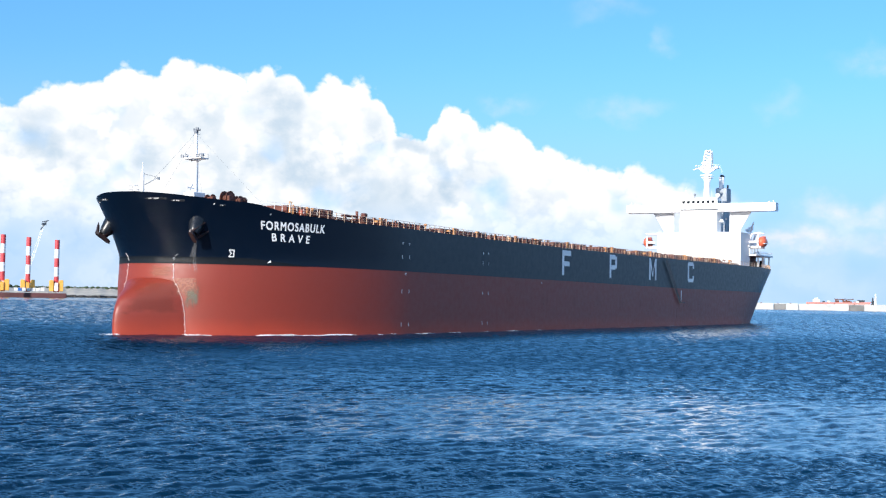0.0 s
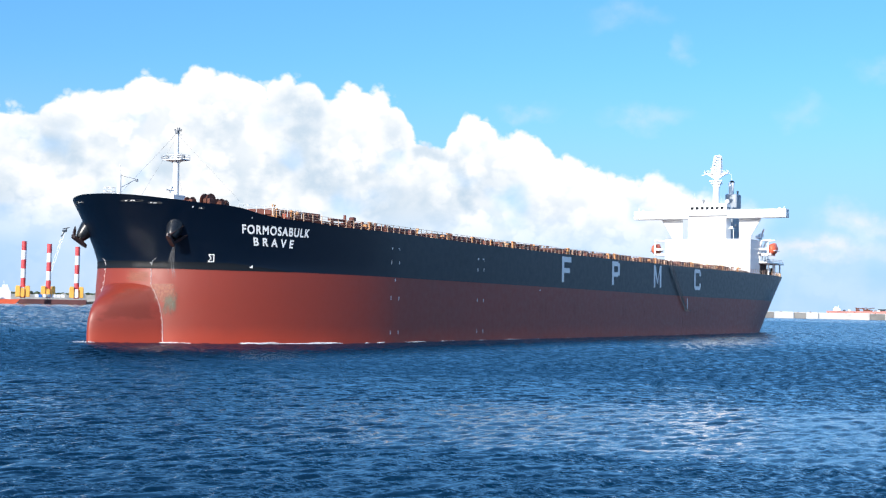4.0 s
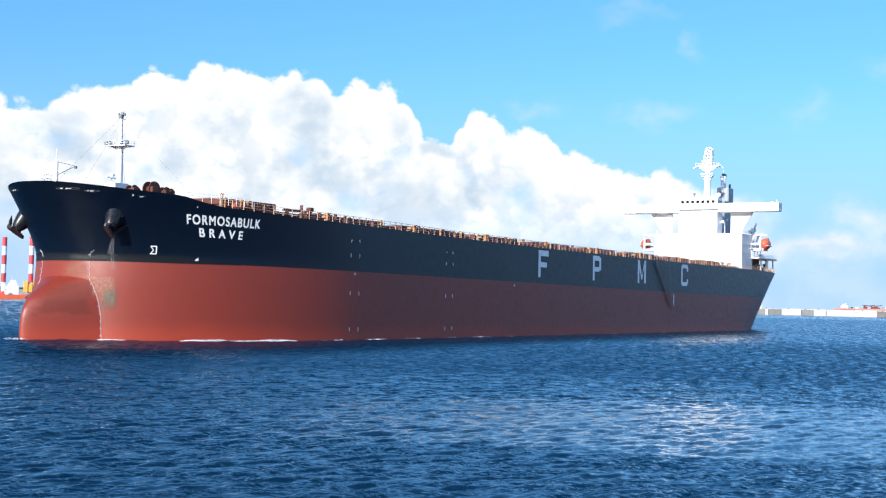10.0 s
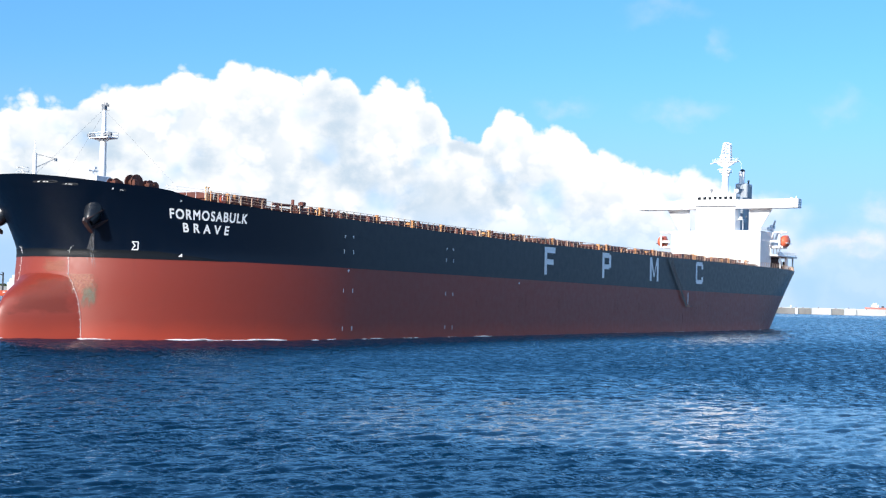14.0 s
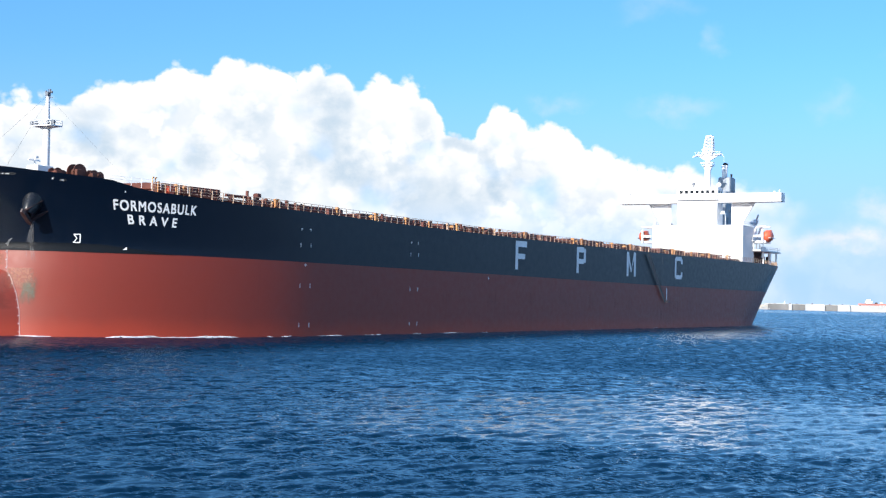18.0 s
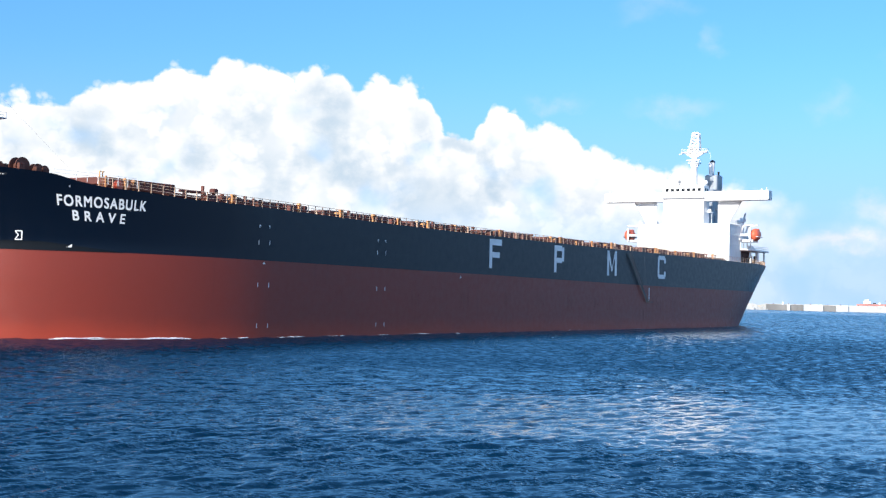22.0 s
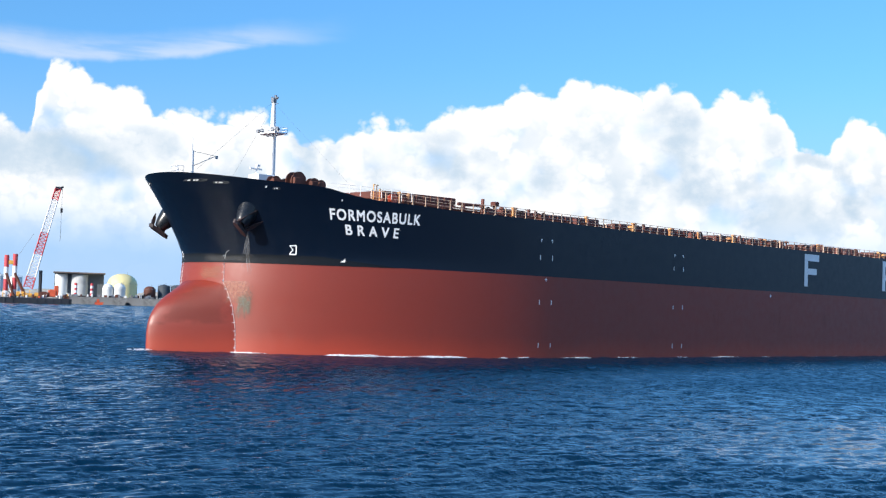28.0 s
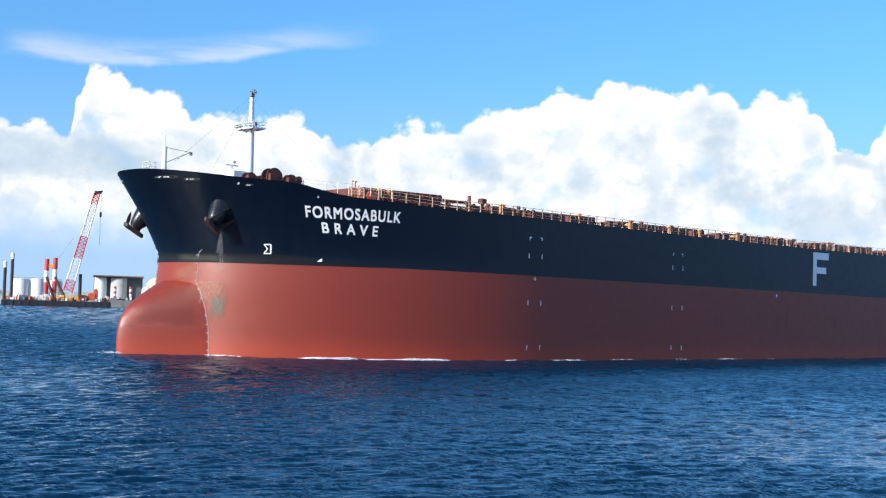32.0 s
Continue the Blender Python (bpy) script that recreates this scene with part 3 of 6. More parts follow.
def stern_at(z):
    u = max(-0.3, min(1, z / 17.5))
    return lerp(-128, -145.3, u), lerp(11.5, 15, u), lerp(-85, -104, u)


def half_beam(x, z):
    sb, a = stem_x(z), entry(z)
    if x >= sb:
        return 0.0
    if x > sb - a:
        return 22.5 * math.sqrt(max(0, 1 - (1 - (sb - x) / a) ** 2))
    se, le, s1 = stern_at(z)
    return 22.5 - (22.5 - le) * min(1, (s1 - x) / (s1 - se)) ** 2 if x < s1 else 22.5


SHEER = [(-150, 17.6), (0, 17.55), (38, 17.65), (73, 17.9), (101, 18.3), (115, 18.45), (122, 18.88), (127, 19.12),
         (129, 19.4), (130.8, 19.75), (132, 20.1), (133.2, 20.35), (135.2, 20.52), (139.5, 20.82), (143.3, 21.25), (146.6, 21.65)]


def sheer(x):
    return curve(x, SHEER)


def boot_top(x):
    return curve(x, [(-145, 9.62), (-43, 9.9), (38, 10.5), (101, 10.85), (140, 11.1)])


def stations():
    """Steps along one side from stem to transom: (kind, fraction)."""
    return ([("bow", i / 40) for i in range(41)] + [("mid", i / 24) for i in range(1, 25)] + [("run", i / 12) for i in range(1, 13)])


def station_xy(st, z):
    kind, u = st
    sb, a = stem_x(z), entry(z)
    se, le, s1 = stern_at(z)
    if kind == "bow":
        t = u * math.pi / 2
        return sb - a * (1 - math.cos(t)), 22.5 * math.sin(t)
    if kind == "mid":
        return lerp(sb - a, s1, u), 22.5
    return lerp(s1, se, u), 22.5 - (22.5 - le) * u * u


def side_rows(lo, hi, n, power=1.0):
    """Rows of points from the transom's middle round the port side, the stem and the starboard side, between two heights."""
    rows = []
    for j in range(n + 1):
        v = (j / n) ** power
        port = []
        for st in stations():
            z = 12.0
            for _ in range(6):
                x, y = station_xy(st, z)
                z = lerp(lo(x), hi(x), v)
            port.append((x, y, z))
        star = [(x, -y, z) for x, y, z in port[1:]]
        rows.append(port[::-1] + star)
    return rows


def near_stem(t, z, out):
    """A point on the bow at an angle t round the stem, pushed out along the side's normal."""
    a = entry(z)
    nx, ny = math.cos(t) * 22.5, math.sin(t) * a
    k = out / math.hypot(nx, ny)
    return stem_x(z) - a * (1 - math.cos(t)) + nx * k, 22.5 * math.sin(t) + ny * k, z


def outer(x, z):
    """Half breadth of hull and bulb together."""
    return max(half_beam(x, z), bulb_half(x, z))


def on_bulb(x, z, out):
    slope = outer(x - 0.1, z) - outer(x + 0.1, z)
    k = out / math.hypot(slope, 0.2)
    return x + slope * k, outer(x, z) + 0.2 * k, z


def worn_patch(name, at, mat, parent, label="", n=20, rim=3.2, sharp=False):
    """A patch of worn paint that thins out towards its rim."""
    sh = Shape()
    sh.grid([[at(i / n, j / n) for i in range(n + 1)] for j in range(n + 1)])
    ob = part(name, sh, mat, parent, label, smooth=True)
    at_rim = ob.data.attributes.new("wear", "FLOAT", "POINT")
    for j in range(n + 1):
        for i in range(n + 1):
            u, v = i / n, j / n
            at_rim.data[j * (n + 1) + i].value = min(1, 3.2 * min(u, 1 - u), rim * (v + 0.3 if sharp else min(v, 1 - v)))
    return ob


ship = tagged(new("bulk_carrier"), "black and red bulk carrier under way in ballast on calm sea", "ship")


def build_hull():
    top = Shape()
    rows = side_rows(boot_top, sheer, 16)
    top.grid(rows)
    inner = [[(x - 0.25 * (1 if x > 100 else 0), y * 0.985, z) for x, y, z in rows[-1]],
             [(x - (1.5 if x > 120 else 0), y * (0.9 if x > 120 else 0.985), z - 1.0) for x, y, z in rows[-1]]]
    top.grid([rows[-1], inner[0], inner[1]])
    n = len(rows[0])
    for r0, r1 in zip(rows, rows[1:]):
        top.add([r0[0], r0[-1], r1[-1], r1[0]], [(0, 1, 2, 3)])
    hull = part("topside_plating", top, HULL_BLACK, ship, "black painted topside plating, flared at the bow", smooth=True)
    low = Shape()
    rows = side_rows(lambda x: -5.0, boot_top, 14)
    low.grid(rows)
    for r0, r1 in zip(rows, rows[1:]):
        low.add([r0[0], r0[-1], r1[-1], r1[0]], [(0, 1, 2, 3)])
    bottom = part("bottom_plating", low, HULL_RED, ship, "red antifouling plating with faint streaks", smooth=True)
    # bulb: a sharp leading edge and nearly flat cheeks that run into the hull
    bulb = Shape()
    rows = []
    for j in range(41):
        z = -5 + 13.75 * (j / 40) ** 0.8
        st = bulb_tip(z)
        side = []
        for i in range(41):
            x = lerp(st, 134.0, (i / 40) ** 2.2)
            side.append((x, bulb_half(x, z), z))
        rows.append(side[::-1] + [(x, -y, z) for x, y, z in side[1:]])
    bulb.grid(rows)
    bulb.add([p for p in rows[-1]], [tuple(range(len(rows[-1])))])
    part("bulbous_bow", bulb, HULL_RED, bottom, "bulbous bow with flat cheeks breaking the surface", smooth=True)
    # faded band over the boot top, round the bow
    band = Shape()
    ts = [-0.95 + 1.9 * i / 100 for i in range(101)]
    band.grid([[near_stem(t, lerp(boot_top(140 - 42 * (1 - math.cos(t))) - 0.1 * min(1, (0.95 - abs(t)) / 0.3), boot_top(140 - 42 * (1 - math.cos(t))) + 0.98 * min(1, (0.951 - abs(t)) / 0.3), k / 4), 0.05)
                for t in ts] for k in range(5)])
    part("faded_band", band, FADED, hull, "weathered grey-black band above the boot top", smooth=True)
    worn_patch("scuffed_patch", lambda u, v: near_stem(lerp(0.0, 0.42, u), lerp(11.0, 12.1, v), 0.075), SCUFFED, hull, "pale scuffed patch on the band")
    worn_patch("rubbed_patch", lambda u, v: near_stem(lerp(0.01, 0.24, u), lerp(8.5, 11.05, v), 0.05), RUBBED, bottom, "pale rubbed patch on the red paint")
    worn_patch("bulb_growth", lambda u, v: on_bulb(lerp(bulb_tip(lerp(3.0, 8.6, v)) - 0.25, 139.3, u), lerp(3.0, 8.6, v), 0.05), GROWTH, bottom, "dark growth on the cheek of the bulb", rim=4.0, n=28)
    worn_patch("scraped_patch", lambda u, v: on_bulb(lerp(140.5, 137.6, u), lerp(6.0, 8.75, v), 0.06), SCRAPE, bottom, "pale scraped patch beside the draught marks", rim=2.0, sharp=True)
    worn_patch("green_growth", lambda u, v: on_bulb(lerp(138.9, 137.5, u) + 0.55 * (1 - v), lerp(3.2, 8.4, v), 0.08), GREEN, bottom, "green growth below the scraped patch", rim=2.0)
    for dx, low in ((0.30, 9.6), (0.12, 10.6), (-0.04, 9.0), (-0.22, 8.8)):
        def run(u, v, dx=dx, low=low):
            z = lerp(low, 15.1, v)
            x = curve(z, [(8.2, 138.25), (12.4, 138.45), (15.1, 139.05)]) + dx * (1 - v ** 2) + lerp(0.034, -0.034, u) * (2.4 - 1.5 * v)
            return x, half_beam(x, z) + 0.09, z
        worn_patch("wash_stain", run, WASH, hull, "pale wash running down from the anchor")
    worn_patch("dark_run", lambda u, v: (lerp(-33.3, -34.7, u), 22.54, lerp(0.3, 6.2, v)), LADDER_STAIN, bottom, "dark run below the ladder")
    rng = random.Random(4)
    for x in (-95, -84, -76, -66, -59, -52, -44, -40, -16, -9, 4, 17, 31, 46, 62, 83):
        w, z0, z1 = rng.uniform(3.0, 9.0), rng.uniform(0.3, 2.0), boot_top(x) + rng.uniform(0.0, 0.8)
        worn_patch("faint_run", lambda u, v: (lerp(x + w / 2, x - w / 2, u), 22.54, min(lerp(z0, z1, v), boot_top(x) - 0.15)), FAINT_RUN, bottom, rim=2.2)
    deck = Shape()
    xs = [-145.2 + i * (128 + 145.2) / 70 for i in range(71)]
    deck.grid([[(x, s * (half_beam(x, sheer(x)) * 0.985), sheer(x) - 0.08) for x in xs] for s in (1, 0, -1)])
    part("main_deck", deck, OXIDE, ship, "red oxide main deck")
    fo = Shape()
    xs = [128 + i * 16.4 / 20 for i in range(21)]
    fo.grid([[(x, s * (half_beam(x, 19.3) * 0.96), 19.35 + 0.04 * (x - 128)) for x in xs] for s in (1, 0, -1)])
    part("forecastle_deck", fo, OXIDE, ship)
    return hull, bottom


def on_side(x, z, out=0.03, side=1):
    return x, side * (half_beam(x, z) + out), z


def side_patch(shape, x0, x1, z0, z1, out=0.03, nx=4):
    """A rectangle that hugs the port side."""
    shape.grid([[on_side(lerp(x0, x1, i / nx), z, out) for i in range(nx + 1)] for z in (z0, z1)])


def lettering(text, x0, x1, z0, z1, parent, name, mat=None, out=0.04):
    """One letter each of painted writing on the port side, between two stations and heights."""
    cu = bpy.data.curves.new("writing", "FONT")
    cu.body, cu.size, cu.offset = text, 1.0, 0.0
    cu.space_character = 1.2 if len(text) > 6 else 1.75
    tmp = bpy.data.objects.new("writing", cu)
    scene.collection.objects.link(tmp)
    dg = bpy.context.evaluated_depsgraph_get()
    me = bpy.data.meshes.new_from_object(tmp.evaluated_get(dg))
    bpy.data.objects.remove(tmp)
    bpy.data.curves.remove(cu)
    xs, ys = [v.co.x for v in me.vertices], [v.co.y for v in me.vertices]
    ax, bx, ay, by = min(xs), max(xs), min(ys), max(ys)
    bm = bmesh.new()
    bm.from_mesh(me)
    bpy.data.meshes.remove(me)
    bm.verts.ensure_lookup_table()
    todo, islands = set(bm.verts), []
    while todo:
        stack, isle = [todo.pop()], []
        while stack:
            v = stack.pop()
            isle.append(v)
            for e in v.link_edges:
                o = e.other_vert(v)
                if o in todo:
                    todo.remove(o)
                    stack.append(o)
        islands.append(isle)

    def spot(px, py, o):
        # the letters stand upright to the eye on the flared side
        u, v = (px - ax) / (bx - ax), (py - ay) / (by - ay)
        z = lerp(z0, z1, v) - 0.15 * u
        return on_side(lerp(x0, x1, u) + 0.30 * (1 - u) * (z - (z0 + z1) / 2), z, o)
    islands.sort(key=lambda isle: min(v.co.x for v in isle))
    for isle in islands:
        idx = {v: i for i, v in enumerate(isle)}
        sh = Shape()
        faces = sorted((tuple(idx[v] for v in f.verts) for f in {f for v in isle for f in v.link_faces}))
        # bold strokes: the outline laid over itself at the corners of a small square
        for k, (dx, dy) in enumerate(((-0.026, -0.026), (0.026, -0.026), (0.026, 0.026), (-0.026, 0.026))):
            sh.add([spot(v.co.x + dx, v.co.y + dy, out + 0.004 * k) for v in isle], faces)
        part(name, sh, mat or MARK, parent)
    bm.free()


def build_markings(hull, bottom):
    lettering("FORMOSABULK", 131.95, 121.15, 16.56, 17.84, hull, "name_letter")
    lettering("BRAVE", 129.9, 123.7, 14.82, 16.0, hull, "name_letter")
    # the owner's four large pale signs, as plain bars
    t = 1.05
    blocks = {37.3: [(0, t, 0, 1), (t, 4.5, 0.79, 1), (t, 3.8, 0.37, 0.56)],
              11.3: [(0, t, 0, 1), (t, 3.4, 0.80, 1), (t, 3.4, 0.36, 0.55), (3.3, 4.3, 0.42, 0.94)],
              -13.8: [(0, t, 0, 1), (3.95, 5.0, 0, 1)],
              -42.0: [(0, t, 0.07, 0.93), (t * 0.5, 4.4, 0.82, 1), (t * 0.5, 4.4, 0, 0.18), (3.85, 4.9, 0.1, 0.32), (3.85, 4.9, 0.68, 0.9)]}
    for x, bars in blocks.items():
        sh = Shape()
        for k, (a, b, c, d) in enumerate(bars):
            side_patch(sh, x - a, x - b, lerp(11.7, 17.1, c), lerp(11.7, 17.1, d), 0.035 + 0.004 * k, 2)
        if x == -13.8:
            for e, m in ((0.1, 2.1), (4.9, 2.9)):
                sh.add([on_side(x - e, 17.1, 0.045), on_side(x - e - (1.0 if e < 1 else -1.0), 17.1, 0.045), on_side(x - 2.5 - 0.3, 12.6, 0.045), on_side(x - 2.5 + 0.3, 12.6, 0.045)], [(0, 1, 2, 3)])
        part("hull_sign", sh, PALE, hull, "large pale grey sign of plain bars")
    # thruster sign: an outlined square with a notch
    sh = Shape()
    def up_side(x, z):
        return on_side(x + 0.2 + 0.16 * (z - 12.7), z, 0.06)
    for (a, c), (b, d) in (((134.85, 13.22), (134.2, 13.22)), ((134.85, 12.18), (134.2, 12.18)), ((134.23, 13.22), (134.23, 12.18)),
                           ((134.82, 13.2), (134.52, 12.7)), ((134.52, 12.7), (134.82, 12.2))):
        if abs(c - d) < 0.01:
            sh.add([up_side(a, c - 0.07), up_side(b, c - 0.07), up_side(b, c + 0.07), up_side(a, c + 0.07)], [(0, 1, 2, 3)])
        else:
            sh.add([up_side(a + 0.06, c), up_side(a - 0.06, c), up_side(b - 0.06, d), up_side(b + 0.06, d)], [(0, 1, 2, 3)])
    part("thruster_sign", sh, MARK, hull, "white outlined thruster sign")
    sh = Shape()
    sh.add([on_side(129.9, 11.42, 0.07), on_side(129.4, 11.42, 0.07), on_side(129.4, 11.85, 0.07)], [(0, 1, 2)])
    part("bow_sign", sh, MARK, hull)
    # tug push marks
    for x in (100.85, 71.85):
        for dx in (1.15, -1.15):
            sh = Shape()
            z = 15.75 if x > 90 else 15.15
            side_patch(sh, x + dx, x + dx * 0.72, z - 0.1, z + 0.06, 0.05, 1)
            side_patch(sh, x + dx, x + dx - 0.12 * math.copysign(1, dx), z - 0.35, z, 0.05, 1)
            part("tug_mark", sh, MARK, hull)
            for z in (13.35 if x > 90 else 13.1, 7.4, 1.7):
                sh = Shape()
                side_patch(sh, x + dx + 0.07, x + dx - 0.07, z - 0.32, z + 0.32, 0.05, 1)
                part("tug_mark", sh, PALE if z < 9 else MARK, hull if z > 9 else bottom)
    for x, z in ((100.85, 10.45), (47.3, 9.8)):
        sh = Shape()
        side_patch(sh, x + 0.25, x - 0.25, z - 0.06, z + 0.06, 0.05, 1)
        side_patch(sh, x + 0.06, x - 0.06, z - 0.25, z + 0.25, 0.055, 1)
        part("load_mark", sh, PALE, bottom)
    sh = Shape()
    side_patch(sh, -36.9, -37.3, 6.6, 9.4, 0.05, 1)
    part("midship_draught_mark", sh, PALE, bottom)
    # bow draught marks: a thin line with a tick each metre
    for side in (1, -1):
        line = Shape()
        path = [(139.66, 12.5), (139.75, 12.2), (139.75, 11.4), (139.85, 9.5), (139.9, 8.45), (139.75, 7.6), (139.4, 5.6), (139.15, 3.2), (139.05, 0.2)]
        pts = []
        for x, z in path:
            y = side * (outer(x, z) + 0.07)
            pts.append((x, y, z))
        for a, b in zip(pts, pts[1:]):
            line.rod(a, b, 0.024, n=5)
        part("draught_line", line, PALE, hull)
        for z in [0.6 + i * 1.02 for i in range(12)]:
            x = curve(z, [(q, p) for p, q in path[::-1]])
            y = side * (outer(x, z) + 0.07)
            tick = Shape()
            tick.box((x + 0.1, y, z), (0.24, 0.08, 0.09))
            part("draught_tick", tick, MARK, hull)


def bulb_tip(z):
    return curve(z, [(-5, 147.2), (0, 147.4), (2, 147.42), (3.2, 147.3), (4.2, 147.0), (5.4, 146.25), (6.1, 145.55), (6.8, 144.55), (7.4, 143.55),
                     (8.1, 142.3), (8.5, 141.5), (8.75, 141.0)])


def bulb_half(x, z):
    """Half breadth of the bulb; its cheek meets the hull along the draught marks."""
    if z > 8.75:
        return 0.0
    st = bulb_tip(z)
    xk = curve(z, [(0, 139.05), (3.2, 139.15), (5.6, 139.4), (7.6, 139.7), (8.45, 139.85)])
    yk = curve(z, [(0, 6.6), (3.2, 6.5), (5.6, 6.1), (7.6, 5.4), (8.3, 4.9), (8.75, 4.0)])
    u = max(0.0, (st - x) / (st - xk))
    s = curve(z, [(4, 0.34), (8, 0.75)])
    return yk * ((1 - s) * u + s * math.sqrt(u)) if u < 1 else yk + 0.4 * (xk - x)


def build_bow_gear(hull):
    # anchor pods and anchors
    for side in (1, -1):
        def at(x, y, z):
            return Vector((x, side * y, z))
        base, mouth = at(138.3, 8.4, 18.75), at(140.78, 9.38, 15.45)
        sh = Shape()
        d = (mouth - base).normalized()
        u = d.cross(Vector((0, 0, 1))).normalized()
        w = u.cross(d)
        prof = [(0.0, 1.4), (0.28, 1.36), (0.55, 1.18), (0.8, 0.92), (0.95, 0.70), (1.0, 0.56), (0.985, 0.42), (0.9, 0.34), (0.5, 0.3)]
        rows = [[tuple(base + (mouth - base) * k + (u * math.cos(a) + w * math.sin(a) * 1.1) * r) for a in [6.28319 * i / 24 for i in range(24)]] for k, r in prof]
        sh.grid(rows, closed=True)
        part("anchor_pod", sh, POD, hull, "rounded black hawse pod", smooth=True)
        # stockless anchor: shank, crown bar and two pointed flukes laid back
        sh = Shape()
        a, b = at(142.0, 9.75, 15.85), at(139.75, 8.95, 14.3)
        mid = (a + b) / 2
        sh.rod(mouth - d * 1.2, mid, 0.24, n=8)
        along, thick = (b - a).normalized(), (mid - mouth).normalized()
        across_bar = along.cross(thick).normalized()
        for f0, f1, r0, r1 in ((0.0, 0.15, 0.12, 0.36), (0.15, 0.85, 0.36, 0.36), (0.85, 1.0, 0.36, 0.16)):
            p, q = a.lerp(b, f0), a.lerp(b, f1)
            vs = [o + thick * s * 0.22 + across_bar * s2 * r for o, r in ((p, r0), (q, r1)) for s, s2 in ((-1, -1), (1, -1), (1, 1), (-1, 1))]
            sh.add(vs, [(0, 1, 2, 3), (7, 6, 5, 4)] + [(k, (k + 1) % 4, (k + 1) % 4 + 4, k + 4) for k in range(4)])
        # the starboard anchor is turned in its pod, one fluke standing up
        tips = ((0.16, at(138.9, 10.15, 17.3)), (0.78, at(137.9, 10.2, 16.1))) if side > 0 else ((0.14, at(140.75, 10.4, 17.45)), (0.72, at(139.3, 10.2, 16.3)))
        for f, tip in tips:
            root = a.lerp(b, f)
            way = (tip - root).normalized()
            flat = way.cross(along).normalized()
            wide = flat.cross(way)
            for k0, k1, w0, w1, t0, t1 in ((0.0, 0.45, 0.16, 0.22, 0.20, 0.14), (0.45, 0.75, 0.22, 0.15, 0.14, 0.10), (0.75, 1.0, 0.15, 0.03, 0.10, 0.03)):
                p, q = root.lerp(tip, k0), root.lerp(tip, k1)
                vs = [o + wide * s * ww + flat * s2 * tt for o, ww, tt in ((p, w0, t0), (q, w1, t1)) for s, s2 in ((-1, -1), (1, -1), (1, 1), (-1, 1))]
                sh.add(vs, [(0, 1, 2, 3), (7, 6, 5, 4)] + [(k, (k + 1) % 4, (k + 1) % 4 + 4, k + 4) for k in range(4)])
        part("anchor", sh, ANCHOR, ship, "dark stockless anchor stowed in its pod")
    # fairleads in the bulwark
    for x, w, z in ((144.75, 2.6, 20.65), (142.95, 2.2, 20.4), (139.05, 0.4, 20.05), (138.0, 1.3, 19.9), (131.0, 0.4, 18.9)):
        for side in (1, -1):
            rim, hole = Shape(), Shape()
            n = 16
            ring = []
            for i in range(n):
                a = 6.28319 * i / n
                q = (math.copysign(abs(math.cos(a)) ** 0.6, math.cos(a)), math.copysign(abs(math.sin(a)) ** 0.7, math.sin(a)))
                ring.append(q)

            def spot(q, k, o):
                # along the curved side by arc
                dx = q[0] * w / 2 * k
                xx = x - dx * 0.55
                xx = min(xx, stem_x(z) - 0.05)
                return xx, side * (half_beam(xx, z + q[1] * 0.15 * k) + o), z + q[1] * 0.15 * k
            outer, inner = [spot(q, 1.0, 0.06) for q in ring], [spot(q, 0.84, 0.08) for q in ring]
            rim.grid([outer, inner], closed=True)
            hole.add([spot(q, 0.84, 0.045) for q in ring], [tuple(range(n))])
            lead = part("fairlead", rim, LADDER, hull, "dull rimmed mooring fairlead")
            part("opening", hole, BLACK if w > 0.5 else PALE, lead)
            if w > 1:
                for k in (-0.62, -0.2, 0.05):
                    sh = Shape()
                    sh.add([spot((k + dx, dz), 1, 0.1) for dx, dz in ((-0.1, -0.4), (0.1, -0.4), (0.1, 0.4), (-0.1, 0.4))], [(0, 1, 2, 3)])
                    part("roller", sh, PALE, lead)
    # forecastle gear
    for x, y, r, wid in ((132.6, 9.0, 1.15, 1.3), (130.2, 9.3, 0.8, 0.9), (128.9, 9.0, 0.7, 0.9), (134.8, 7.4, 0.75, 1.2), (131.2, 4.2, 0.9, 1.2)):
        for side in (1, -1):
            zc = 21.2 if r < 1 else 21.45
            sh = Shape()
            sh.lathe((x, side * y, zc), [(r, -wid / 2), (r, -wid / 2 + 0.12), (r * 0.45, -wid / 2 + 0.14), (r * 0.45, wid / 2 - 0.14), (r, wid / 2 - 0.12), (r, wid / 2)], 20, "y")
            drum = part("winch_drum", sh, RUST, ship, "rust-brown mooring winch drum", smooth=True)
            sh = Shape()
            sh.box((x + 0.2, side * y, 20.15), (1.8, wid + 0.6, 1.5), 0.05)
            part("winch_bed", sh, RUST, drum)
            sh = Shape()
            sh.box((x + r * 0.5, side * (y + wid / 2 + 0.3), zc - 0.2), (0.9, 0.5, 1.1), 0.06)
            part("gear_box", sh, RUST, drum)
    sh = Shape()
    sh.box((133.5, 3.0, 21.0), (2.7, 2.2, 2.9), 0.06)
    part("deck_store", sh, WHITE, ship, "white forecastle store")
    # foremast
    fx = 130.0
    sh = Shape()
    sh.rod((fx, 0, 19.5), (fx, 0, 28.2), 0.56, 0.46, 14)
    mast = part("foremast", sh, WHITE, ship, "white foremast with platform and floodlights", smooth=True)
    sh = Shape()
    sh.rod((fx, 0, 28.2), (fx, 0, 32.4), 0.38, 0.24, 12)
    sh.rod((fx - 0.45, 0, 28.2), (fx - 0.3, 0, 32.3), 0.05)
    part("topmast", sh, WHITE, mast, smooth=True)
    sh = Shape()
